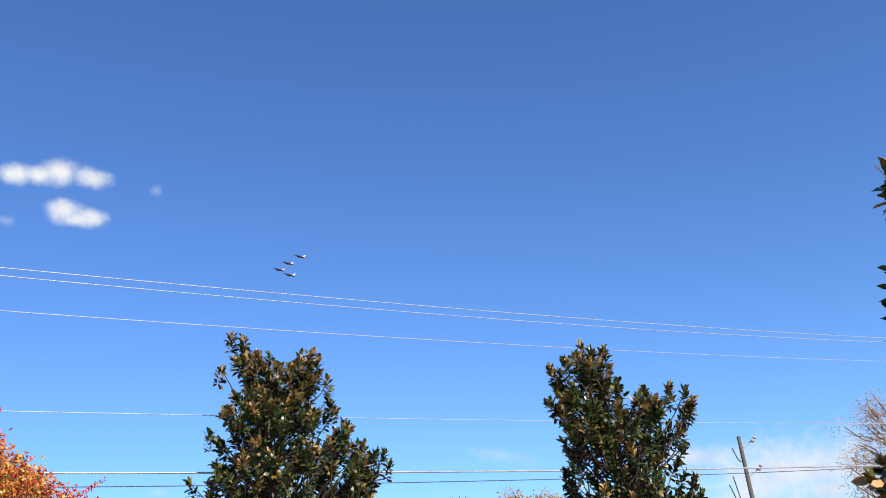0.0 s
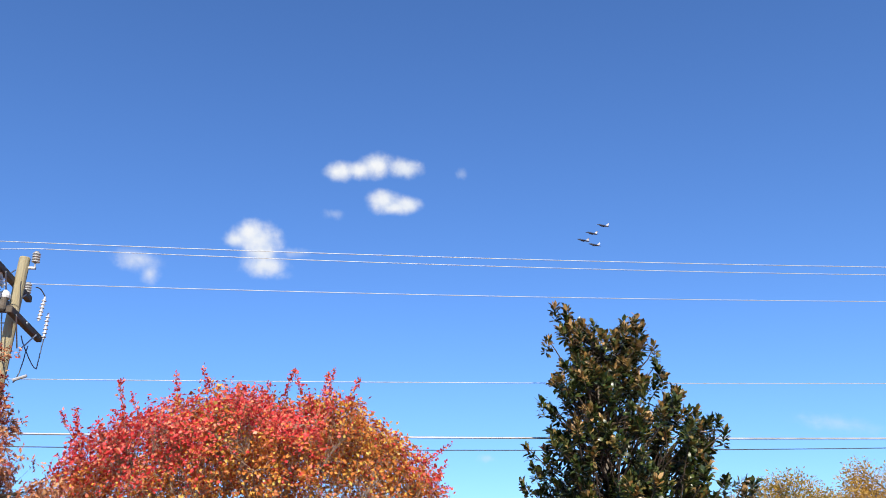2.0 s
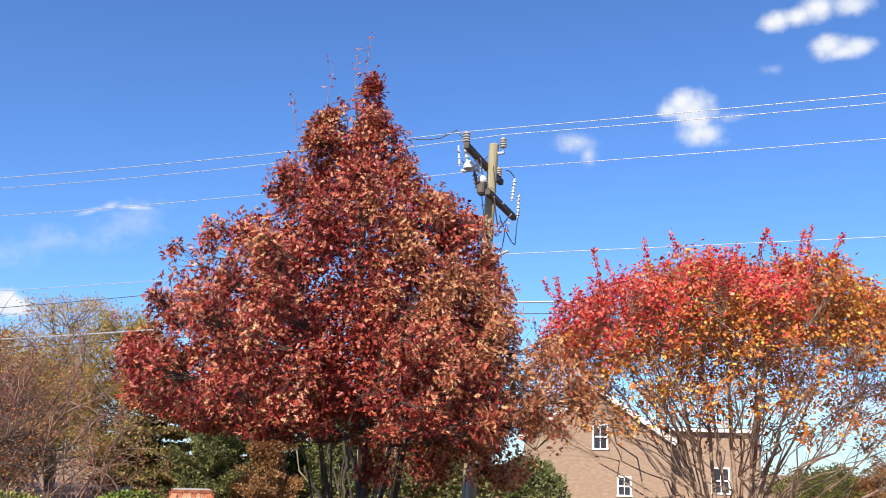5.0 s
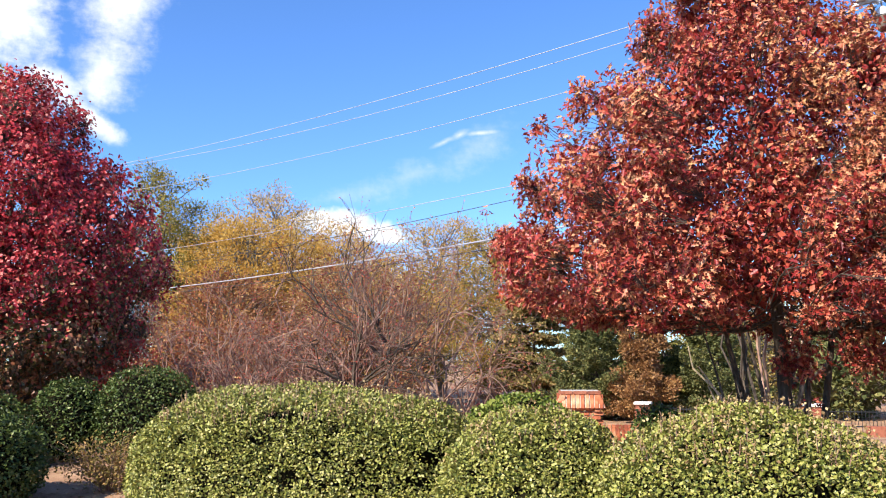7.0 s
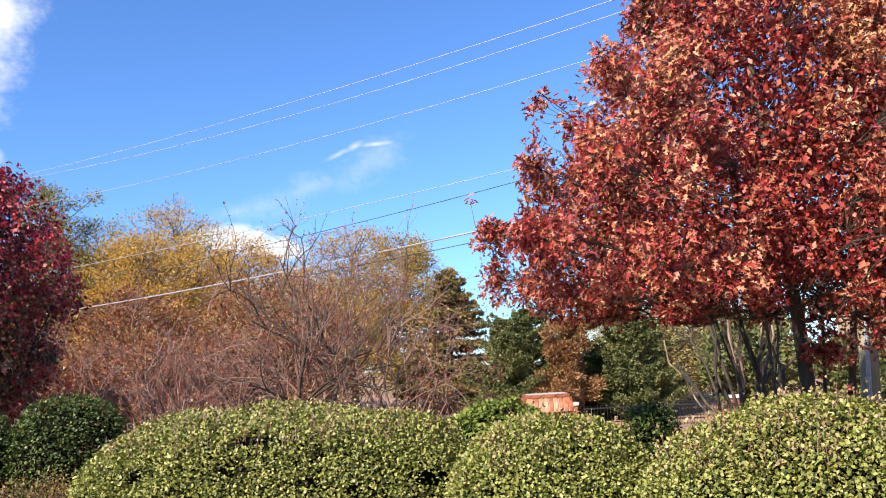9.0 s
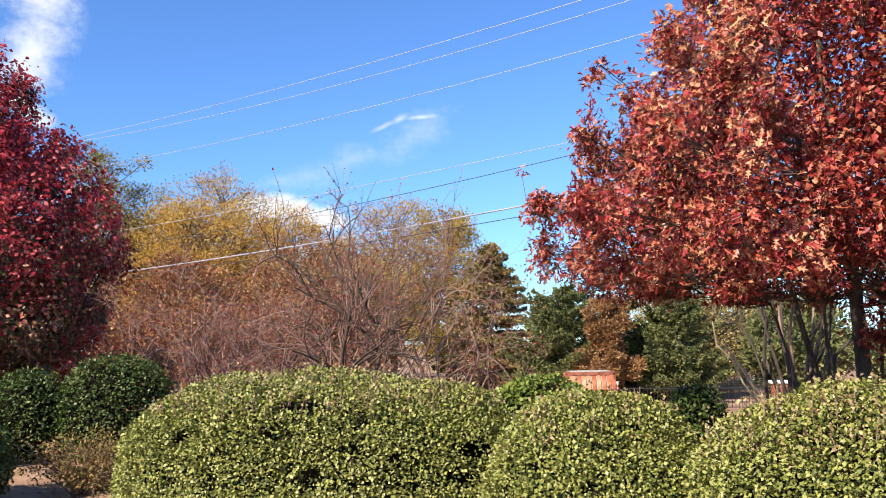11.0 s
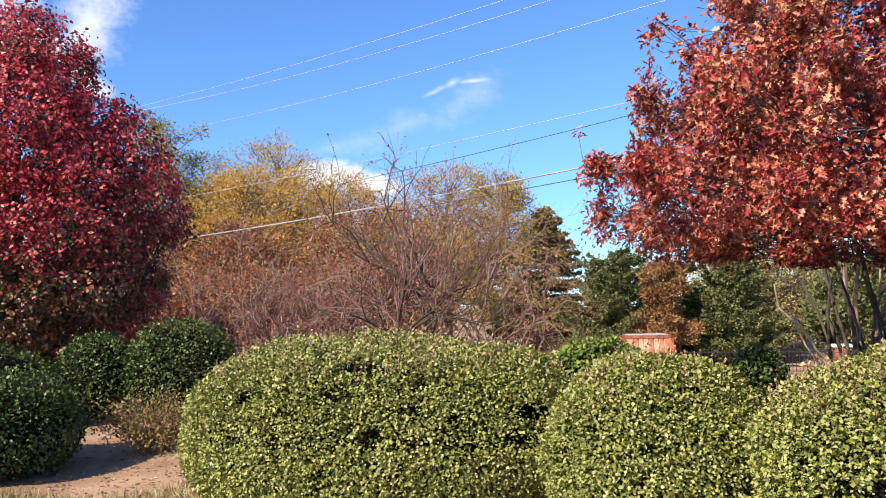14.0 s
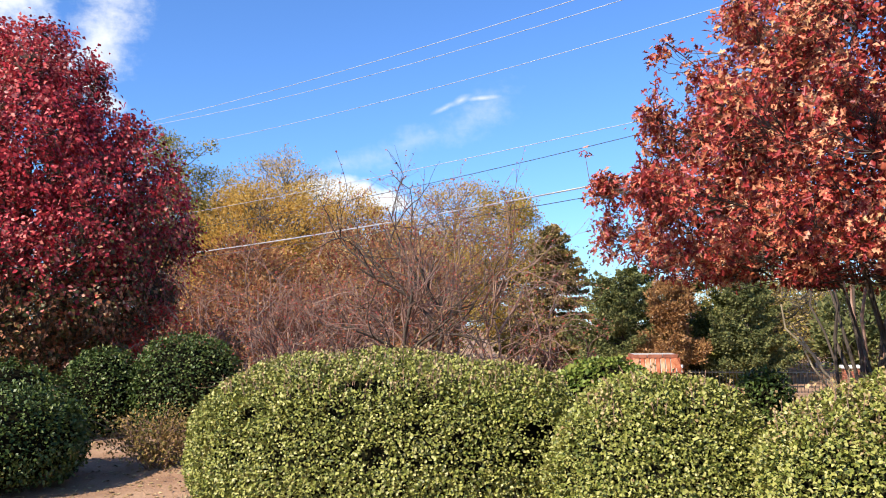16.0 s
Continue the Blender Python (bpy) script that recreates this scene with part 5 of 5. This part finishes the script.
# inside the pole's own frame: y along the arms, x along the wires, heights above its foot
PT = 8.3 - pz
LEAN = along((-0.42, 0, 0), (0, 0, PT))
part("pole", lathe(bmesh.new(), [(-0.3, 0.155), (0.0, 0.15), (PT * 0.5, 0.125), (PT - 0.02, 0.1), (PT, 0.09)], 14, LEAN), M_POLE, pole, smooth=False)
A1, A2 = PT - 0.5, PT - 1.32
for z, y0, y1, xo in ((A1, -1.32, 1.05, -0.15), (A2, -0.85, 1.05, 0.15)):
    arm = part("crossarm", box(bmesh.new(), xo - 0.055, xo + 0.055, y0, y1, z - 0.065, z + 0.065, 0.012), M_ARM, pole)
    for sg in (-1, 1):
        part("brace", lathe(bmesh.new(), [(0, 0.014), ((Vector((0.14, 0.55 * sg, 0.45))).length, 0.014)], 6, along((xo - 0.02, 0.07 * sg, z - 0.5), (xo + 0.06, 0.6 * sg, z - 0.06))), M_STEEL, arm)
    part("through_bolt", lathe(bmesh.new(), [(-0.3, 0.012), (0.16, 0.012), (0.16, 0.025), (0.18, 0.025)], 8, pose(xo - 0.1, 0, z, 0, 90, 0)), M_STEEL, arm)


def pin_insulator(x, y, z, h=0.24, r=0.075, mat=M_PORC):
    rows = [(-0.08, 0.014), (0.0, 0.014), (0.005, 0.03)]
    for i in range(4):
        b = 0.02 + i * h / 4.6
        rows += [(b, r), (b + 0.02, r * 0.97), (b + 0.032, r * 0.62)]
    rows += [(h * 0.93, r * 0.55), (h * 0.97, r * 0.62), (h, r * 0.4)]
    part("insulator", lathe(bmesh.new(), rows, 14, pose(x, y, z)), mat, pole, "ribbed grey porcelain insulator", smooth=False)


ZN = A1 + 0.09
pin_insulator(-0.18, -1.22, ZN + 0.0)
pin_insulator(-0.18, 0.95, ZN + 0.0)
pin_insulator(0.2, 0.0, PT - 0.12)
part("pin_bracket", box(bmesh.new(), 0.09, 0.22, -0.03, 0.03, PT - 0.24, PT - 0.2), M_STEEL, pole)


def stick(x, y, z, lx, ly, lz, n=6, r=0.045, mat=M_WHITE_POLY, name="surge_arrester"):
    """A ribbed polymer stick (arrester or cutout) from a point along a way."""
    d = Vector((lx, ly, lz))
    h = d.length
    rows = [(0, 0.02), (0.02, 0.02)]
    for i in range(n):
        b = 0.03 + i * (h - 0.06) / n
        rows += [(b, r * 0.5), (b + 0.01, r), (b + 0.022, r), (b + 0.034, r * 0.5)]
    rows += [(h - 0.015, 0.02), (h, 0.012)]
    return part(name, lathe(bmesh.new(), rows, 10, along((x, y, z), (x + lx, y + ly, z + lz))), mat, pole)


# arresters and cutouts hung from the lower arm and a bracket by the top
stick(0.25, 0.98, A2 - 0.02, 0.02, 0.02, 0.55)
stick(0.28, 0.42, A2 + 0.18, 0.05, 0.03, 0.5)
stick(-0.12, -0.55, A2 + 0.5, -0.1, -0.12, 0.5, 4, 0.06, M_WHITE_POLY, "fuse_cutout")
stick(-0.3, -0.75, A2 + 0.62, -0.06, -0.1, 0.5, 4, 0.055, M_WHITE_POLY, "fuse_cutout")
stick(-0.46, -0.8, A2 + 0.6, -0.02, -0.05, 0.42, 3, 0.04, M_WHITE_POLY, "fuse_cutout")
stick(-0.18, -0.45, A2 + 0.2, -0.05, -0.12, 0.35, 4, 0.07, M_BROWN_PORC, "bushing")
stick(-0.22, -0.3, A2 - 0.75, -0.22, -0.05, 0.28, 5, 0.075, M_PORC, "post_insulator")
part("bracket", box(bmesh.new(), -0.45, -0.1, -0.75, -0.68, A2 + 0.5, A2 + 0.55), M_STEEL, pole)
part("fuse_holder", box(bmesh.new(), -0.16, 0.0, -0.62, -0.42, A2 + 0.05, A2 + 0.3, 0.03), M_ARM, pole)
part("cover", lathe(bmesh.new(), [(0, 0.1), (0.05, 0.11), (0.12, 0.08), (0.16, 0.03)], 12, pose(-0.08, -0.5, A2 + 0.31)), M_WHITE_POLY, pole, "white wildlife guard")
part("cover", lathe(bmesh.new(), [(0, 0.12), (0.05, 0.13), (0.13, 0.09), (0.17, 0.03)], 12, pose(-0.28, -0.72, A2 + 0.55)), M_WHITE_POLY, pole, "white wildlife guard")
_jl = []
rng = np.random.default_rng(77)
for a, b, sg in (((0.25, 1.0, A2 - 0.02), (0.2, 0.98, A2 - 0.62), 0.02), ((0.2, 0.98, A2 - 0.62), (0.1, 0.15, A2 - 0.2), 0.1), ((0.33, 0.45, A2 + 0.68), (0.18, 0.3, A1), -0.2),
                 ((-0.6, -1.05, A2 + 1.2), (-0.2, -1.0, A1 + 0.1), -0.25), ((-0.45, -1.0, A2 + 1.3), (-1.4, -1.15, ZN + 0.25), 0.12), ((-0.6, -0.3, A2 + 0.9), (-0.1, -0.1, A1 + 0.2), 0.3),
                 ((0.2, 0.3, A2 - 0.35), (0.1, 0.1, A2 - 1.1), 0.2), ((-0.1, -0.45, A2 + 0.1), (0.0, -0.15, A2 - 0.9), 0.2), ((0.1, -0.3, A1 - 0.1), (0.12, -0.2, A2 + 0.2), 0.05)):
    _jl.append((bend(a, b, 9, sg, 0.05, rng), np.full(9, 0.011)))
for n, l in enumerate(_jl):
    tubes("jumper_lead", [l], M_CABLE, pole, 5)
for y in (-0.19, 0.2):
    part("conduit", lathe(bmesh.new(), [(-0.2, 0.035), (3.6, 0.035)], 8, pose(0.02, y * 0.9, 0) @ LEAN), M_STEEL if y < 0 else M_IRON, pole)
part("guy_attachment", lathe(bmesh.new(), [(0, 0.03), (0.25, 0.03)], 8, pose(0.12, 0, PT - 2.4, 0, 70, 0)), M_STEEL, pole)


def far_pole_thing(label, at, top, lean=0.0):
    p = thing("utility_pole", label, "utility pole", at)
    part("pole", lathe(bmesh.new(), [(-0.4, 0.14), (0, 0.135), (top, 0.09)], 12, pose(0, 0, 0, 0, lean, 0)), M_POLE_SHADED, p)
    for z in (top - 0.55, top - 1.9):
        part("bracket", lathe(bmesh.new(), [(0, 0.03), (0.55, 0.03)], 6, pose(0.05, -0.1, z, 60, 0, 20)), M_STEEL, p)
        part("insulator", lathe(bmesh.new(), [(0, 0.05), (0.06, 0.1), (0.14, 0.1), (0.2, 0.05), (0.26, 0.1), (0.34, 0.05)], 10, pose(0.1, -0.55, z + 0.2, 40, 0, 0)), M_PORC, p)
    for k, (z0, z1) in enumerate(((top - 0.3, top - 1.2), (top - 1.6, top - 4.4), (top - 2.0, top - 3.8))):
        tubes("jumper_lead", [(bend((0, 0.4 + 0.25 * k, z0 - 0.2), (0, 0.12, z1), 8, 0.25, 0.03, np.random.default_rng(k)), np.full(8, 0.03))], M_CABLE, p, 5)
    return p


far_pole_thing("distant leaning wooden utility pole with looping leads", foot(46.3, -4.4), 8.5 + 1.3)
LEFT_POLE = Vector((POLE[0], POLE[1], 0)) - LINE * 44
RIGHT_POLE = Vector((POLE[0], POLE[1], 0)) + LINE * 50
far_pole_thing("wooden utility pole farther along the line", foot(LEFT_POLE.x, LEFT_POLE.y), 10.2 + 1.3)
far_pole_thing("wooden utility pole farther along the line", foot(RIGHT_POLE.x, RIGHT_POLE.y), 8.6 + 1.3)


# ---- overhead wires, each strung from pole to pole ----
def wire(label, side, z, r, mat, left_up, right_up, sag_l, sag_r, along_x=-0.18):
    base = Vector((POLE[0], POLE[1], 0)) + CROSS * side + LINE * along_x
    lines = []
    n = 40
    t = np.linspace(0, 1, n)
    for span, up, sag, sg in ((44, left_up, sag_l, -1), (50, right_up, sag_r, 1)):
        if up is None:
            continue
        p = np.stack([base.x + sg * LINE.x * span * t, base.y + sg * LINE.y * span * t, z + up * t - 4 * sag * t * (1 - t)], -1)
        lines.append((p, np.full(n, r)))
    w = tubes("overhead_wire", lines, mat, None, 5)
    return tagged(w, label, "wire", "overhead wires")


wire("bare aluminium power wire strung between poles", -1.22, 8.12, 0.0078, M_WIRE, 2.45, 1.02, 0.76, 0.51)
wire("bare aluminium power wire strung between poles", 0.0, 8.48, 0.0078, M_WIRE, 2.9, 1.11, 1.13, 0.61, 0.2)
wire("bare aluminium power wire strung between poles", 0.95, 8.1, 0.0078, M_WIRE, 1.91, 0.9, 0.83, 0.44)
wire("single bare neutral wire below the crossarms", 0.15, 5.96, 0.0078, M_WIRE, 0.3, 0.4, 0.43, 0.22, 0.0)
wire("thin dark twisted drop cable", 0.3, 6.0, 0.008, M_CABLE, 0.2, None, 0.93, 0.2, 0.0)
wire("thick lashed grey communication cable", 0.15, 4.97, 0.02, M_CABLE_GREY, -0.2, 0.05, 0.57, 0.27, 0.0)
wire("thin black communication cable", 0.15, 4.74, 0.009, M_CABLE, 0.0, 0.7, 0.62, 0.48, 0.0)


# ---- distant trees ----
def far_tree(name, label, at, rows, seed, mats, bark=None, clumps=200, per=165, spread=0.95, size=0.18, core=0.35, right=(1, 0), group="distant trees", split=None, lump=0.25, shape=TUFT):
    top = max(r[0] for r in rows)
    return broadleaf(name, label, at, rows, right, [(0, 0, 0.035 * top * 0.6, top * 0.88, 0.2, 0.1)], clumps, per, spread, size, shape, mats, bark or M_BARK_GREY, seed, group, "tree",
                     1.0, core, 0.15, 0.0, 0.03, lump, split, twig_n=1, limb_sides=3, limb_k=0.014, puff=0.9)


def oval(top, low, half, skew=0.0):
    """Rows of a rounded crown."""
    out = []
    for k in range(9):
        t = k / 8
        w = half * (0.12 + 0.88 * math.sin(math.pi * (0.08 + 0.86 * t) ** 1.15) ** 0.7)
        out.append((low + (top - low) * t, w * (1 - skew), w * (1 + skew)))
    return out


def conifer(name, label, at, top, low, half, seed, mat, boughs, droop, blunt=0.85):
    """An evergreen: a straight trunk, boughs standing out level from it, and flat sprays of needles along them."""
    rng = np.random.default_rng(seed)
    tree = thing(name, label, "tree", at, "distant trees")
    z = np.linspace(0, top, 9)
    tubes("trunk", [(np.column_stack([0.05 * np.sin(z), 0.05 * np.cos(z), z - 0.2]), 0.16 * (1 - 0.95 * z / top) + 0.01)], M_BARK, tree, 8)
    lines, pts, dirs = [], [], []
    for k in range(boughs):
        u = rng.uniform(0, 1) ** 1.35
        zz = low + (top - low) * u
        th = k * 2.4 + rng.normal(0, 0.3)
        reach = (half * (1 - u) ** blunt + 0.12) * rng.uniform(0.55, 1.12)
        d = np.array([math.cos(th), math.sin(th), 0.0])
        t = np.linspace(0, 1, 6)[:, None]
        ln = np.array([0, 0, zz]) + d * reach * t + np.array([0, 0, 1.0]) * reach * (-droop * t**1.5 + 0.1 * t**3)
        lines.append((ln, np.linspace(0.03, 0.008, 6)))
        m = int(40 + 110 * reach) if half > 3 else int(50 + 120 * reach)
        q = rng.uniform(0.2, 1.05, m)[:, None]
        side = np.array([-d[1], d[0], 0.0])
        w = rng.normal(0, 0.2, m)[:, None] * reach * (1.15 - q)
        pts.append(np.array([0, 0, zz]) + d * reach * q + side * w + np.array([0, 0, 1.0]) * (reach * (-droop * q**1.5 + 0.1 * q**3) + rng.normal(0, 0.05, (m, 1)) - 0.25 * np.abs(w)))
        dirs.append(d * 0.8 + side * np.sign(w) * 0.7 + np.array([0, 0, -0.1]))
    tagged(tubes("branchwork", lines, M_BARK, tree, 4), kind="stuff")
    pts, dirs = np.concatenate(pts), np.concatenate(dirs)
    pts[:, 2] = np.maximum(pts[:, 2], 0.03)
    leaves("foliage", pts, dirs, np.tile([0, 0, 1.0], (len(pts), 1)), 0.22 if half > 3 else 0.15, SPRAY, mat, tree, rng, kind="stuff", jitter=0.8)
    return tree


far_tree("pine_tree", "tall pine with dull green needles", foot(-20.8, 63), oval(17.6, 4, 3.4), 101, [M_OLIVE, M_PINE], clumps=120, spread=0.75, lump=0.45, split=lambda p, r: r.uniform(0, 1, len(p)) < 0.6)
far_tree("pine_tree", "tall dark pine rising behind the maple", foot(-24.0, 42), oval(18.0, 6, 3.0), 117, [M_OLIVE, M_PINE], split=lambda p, r: r.uniform(0, 1, len(p)) < 0.85, clumps=150, spread=0.8)
far_tree("deciduous_tree", "yellow-green autumn tree at the edge of the wood", foot(-18.5, 66), oval(15.0, 1, 4.8), 102, [M_OLIVE])
far_tree("deciduous_tree", "tall thin-leaved tan and yellow autumn tree", foot(-13.8, 72), oval(17.4, 5, 5.5), 103, [M_TAN, M_YELLOW], clumps=240, per=95, split=lambda p, r: p[:, 2] + r.normal(0, 2, len(p)) > 13.5, lump=0.35)
far_tree("deciduous_tree", "broad golden-yellow autumn tree", foot(-14.0, 62), oval(13.4, 0, 6.5), 104, [M_YELLOW], clumps=300)
far_tree("deciduous_tree", "golden-yellow autumn tree at the wood", foot(-7.8, 66), oval(13.2, 1, 5.0), 105, [M_YELLOW])
far_tree("deciduous_tree", "thin-leaved yellow and tan autumn tree", foot(0.2, 72), oval(14.6, 3, 5.6), 106, [M_TAN, M_YELLOW], per=95, split=lambda p, r: r.uniform(0, 1, len(p)) < 0.45, lump=0.35)
far_tree("deciduous_tree", "olive and yellow autumn tree in the wood", foot(4.5, 68), oval(13.6, 1, 3.6), 107, [M_YELLOW, M_OLIVE], split=lambda p, r: r.uniform(0, 1, len(p)) < 0.5)
far_tree("deciduous_tree", "low olive and brown woodland tree", foot(-4.5, 48), oval(8.3, 0, 5.0), 118, [M_RUSSET, M_TAN], split=lambda p, r: r.uniform(0, 1, len(p)) < 0.6)
far_tree("deciduous_tree", "low russet woodland tree", foot(-10.5, 44), oval(7.0, 0, 4.4), 119, [M_RUSSET, M_CYPRESS], split=lambda p, r: r.uniform(0, 1, len(p)) < 0.5)
conifer("spruce_tree", "dark spruce with level brown-green boughs", foot(6.75, 58), 9.7, 0.4, 4.2, 108, M_SPRUCE, 200, 0.12, 0.62)
conifer("cedar_tree", "spreading grey-green cedar tree", foot(8.6, 44), 5.6, 0.2, 3.0, 109, M_CEDAR, 130, -0.25, 0.42)
far_tree("cypress_tree", "rust-brown cypress beside the cedars", foot(10.4, 41.8), [(0.2, 0.7, 0.7), (0.9, 1.5, 1.2), (1.7, 1.3, 1.6), (2.2, 0.9, 1.1), (2.9, 1.4, 1.3), (3.6, 1.2, 0.9), (4.3, 0.8, 1.0), (5.1, 0.3, 0.4)], 110, [M_CYPRESS], clumps=80, per=280, spread=0.36, size=0.14, lump=0.5)
conifer("cedar_tree", "dark green cedar standing in shade", foot(12.2, 44.5), 5.1, 0.2, 2.5, 111, M_PINE, 110, -0.2, 0.5)
conifer("cedar_tree", "dark cedar filling the row behind", foot(15.6, 47.5), 5.4, 0.2, 2.8, 128, M_PINE, 100, -0.25, 0.4)
conifer("cedar_tree", "dark cedar filling the row behind", foot(10.2, 48.5), 6.0, 0.2, 2.7, 129, M_PINE, 100, -0.25, 0.4)
conifer("cedar_tree", "low grey-green bushy cedar", foot(14.2, 42.0), 4.9, 0.2, 2.5, 112, M_CEDAR, 120, -0.3, 0.45)
far_tree("deciduous_tree", "olive-yellow autumn tree behind the fence", foot(17.5, 50), oval(6.5, 0.2, 4.0), 113, [M_OLIVE, M_TAN], split=lambda p, r: r.uniform(0, 1, len(p)) < 0.5, per=60)
far_tree("deciduous_tree", "golden thin-leaved tree behind the bare ones", foot(-2.5, 58), oval(9.2, 1, 4.4), 131, [M_YELLOW, M_OLIVE], split=lambda p, r: r.uniform(0, 1, len(p)) < 0.6)
far_tree("cedar_tree", "dark cedar beyond the street fence", foot(21.0, 44), oval(4.6, 0.2, 2.8), 114, [M_CEDAR], clumps=160, spread=0.5, size=0.3, per=60)
far_tree("deciduous_tree", "dull yellow autumn tree beside the house", foot(23.0, 56), oval(7.0, 0.2, 4.0), 115, [M_OLIVE], per=60)
far_tree("cedar_tree", "grey-green cedar beside the house", foot(22.4, 36.5), oval(3.2, 0.1, 1.8), 116, [M_CEDAR], clumps=120, spread=0.4, size=0.26, per=60)
# beyond the myrtle and magnolias
far_tree("deciduous_tree", "yellow autumn tree beyond the magnolias", foot(59.5, 14.5), oval(9.7, 1, 4.0), 121, [M_YELLOW, M_OLIVE], split=lambda p, r: r.uniform(0, 1, len(p)) < 0.6, per=190, size=0.16)
far_tree("deciduous_tree", "golden autumn tree beyond the magnolias", foot(61, 9.0), oval(10.1, 1, 4.4), 122, [M_YELLOW], per=190, size=0.16)
far_tree("deciduous_tree", "orange autumn tree beyond the magnolias", foot(63, 4.0), oval(9.4, 1, 3.6), 123, [M_YELLOW, M_TAN], split=lambda p, r: r.uniform(0, 1, len(p)) < 0.5, per=190, size=0.16)
far_tree("deciduous_tree", "thin rosy-tan tree, almost bare", foot(41.5, -10.6), oval(9.6, 2.5, 2.6), 124, [M_TAN], clumps=170, per=120, size=0.075, spread=0.6, lump=0.35, bark=M_TWIG)
far_tree("deciduous_tree", "thin rosy-tan tree beyond the myrtle", foot(51.5, 33), oval(7.6, 0.5, 2.6), 125, [M_TAN], clumps=110, per=120, size=0.1, lump=0.3, bark=M_TWIG)
far_tree("deciduous_tree", "russet tree on the skyline", foot(48, 36.5), oval(4.4, 0.2, 1.9), 126, [M_CYPRESS], clumps=90, per=170, spread=0.5, size=0.13)
far_tree("deciduous_tree", "dark green tree on the skyline", foot(45.5, 40), oval(3.5, 0.2, 2.6), 127, [M_PINE], clumps=110, per=170, spread=0.5, size=0.13)
far_tree("deciduous_tree", "small red tree among the green ones", foot(47, 38.6), oval(2.9, 0.2, 1.1), 132, [M_RUSSET], clumps=60, per=150, spread=0.4, size=0.12)
# woodland band that closes the distance
rng = np.random.default_rng(130)
_pts, _d = [], []
for a in np.linspace(-125, 60, 130):
    R = 110 + rng.normal(0, 8)
    h = rng.uniform(9, 14) if a > -12 else rng.uniform(6, 9) if a > -26 else rng.uniform(2.0, 4.6)
    c = toward(a, 0) * R
    m = 300
    q = np.clip(rng.normal(0, 1, (m, 3)), -1.7, 1.7) * [3.2, 3.2, h * 0.28] + [c.x, c.y, h * 0.45 - 1.3]
    _pts.append(q)
_pts = np.concatenate(_pts)
_pts[:, 2] = np.maximum(_pts[:, 2], -1.2)
tagged(leaves("far_woods", _pts, rng.normal(0, 1, _pts.shape), rng.normal(0, 1, _pts.shape), 0.42, SPRAY, M_FARWOOD, None, rng), "distant mixed autumn woodland along the skyline", "woods", kind="stuff")


# ---- four jets in formation, banking past ----
def jet(at, m):
    j = thing("jet_aircraft", "small dark jet with pale tail flying in formation", "aircraft", at, "formation of jets")
    j.matrix_basis = Matrix.Translation(at) @ m
    rows = [(-7.4, 0.35), (-6.8, 0.6), (-4, 0.85), (-1, 0.95), (2.2, 0.85), (4.5, 0.62), (6.2, 0.35), (7.6, 0.03)]
    part("fuselage", lathe(bmesh.new(), rows, 14, pose(0, 0, 0, 0, 90, 0)), M_JET, j, smooth=True)
    part("canopy", lathe(bmesh.new(), [(0, 0.05), (0.6, 0.42), (1.6, 0.5), (2.6, 0.3), (3.2, 0.04)], 10, pose(2.0, 0, 0.6, 0, 90, 0)), M_PANE, j, smooth=True)
    part("intake", box(bmesh.new(), -2.0, 2.6, -0.45, 0.45, -1.35, -0.5, 0.2), M_JET, j)

    def plate(name, pts, t, mat):
        bm = bmesh.new()
        vs = [bm.verts.new(p) for p in pts]
        f = bm.faces.new(vs)
        r = bmesh.ops.extrude_face_region(bm, geom=[f])
        n = f.normal if f.normal.length else Vector((0, 0, 1))
        f.normal_update()
        bmesh.ops.translate(bm, vec=f.normal * t, verts=[v for v in r["geom"] if isinstance(v, bmesh.types.BMVert)])
        part(name, bm, mat, j)

    for s in (-1, 1):
        plate("wing", [(2.4, 0.7 * s, 0), (-2.6, 0.7 * s, 0), (-2.4, 4.9 * s, 0), (-1.2, 4.9 * s, 0)], 0.14, M_JET)
        plate("tailplane", [(-4.6, 0.6 * s, -0.1), (-7.2, 0.6 * s, -0.1), (-7.3, 2.8 * s, -0.3), (-6.4, 2.8 * s, -0.3)], 0.1, M_JET)
    plate("fin", [(-3.6, 0, 0.7), (-6.9, 0, 0.6), (-7.6, 0, 3.3), (-6.4, 0, 3.4)], 0.14, M_JET_PALE)
    return j


_hx = Vector((-0.90, 0.43, 0.02)).normalized()
_up = (Vector((-0.25, -0.35, 0.9)) - _hx * Vector((-0.25, -0.35, 0.9)).dot(_hx)).normalized()
_jm = Matrix((_hx, _up.cross(_hx), _up)).transposed().to_4x4()
for p in ((766, 369, 363), (760, 380, 355.5), (756, 388.5, 348.7), (761, 379, 342.4)):
    jet(p, _jm)
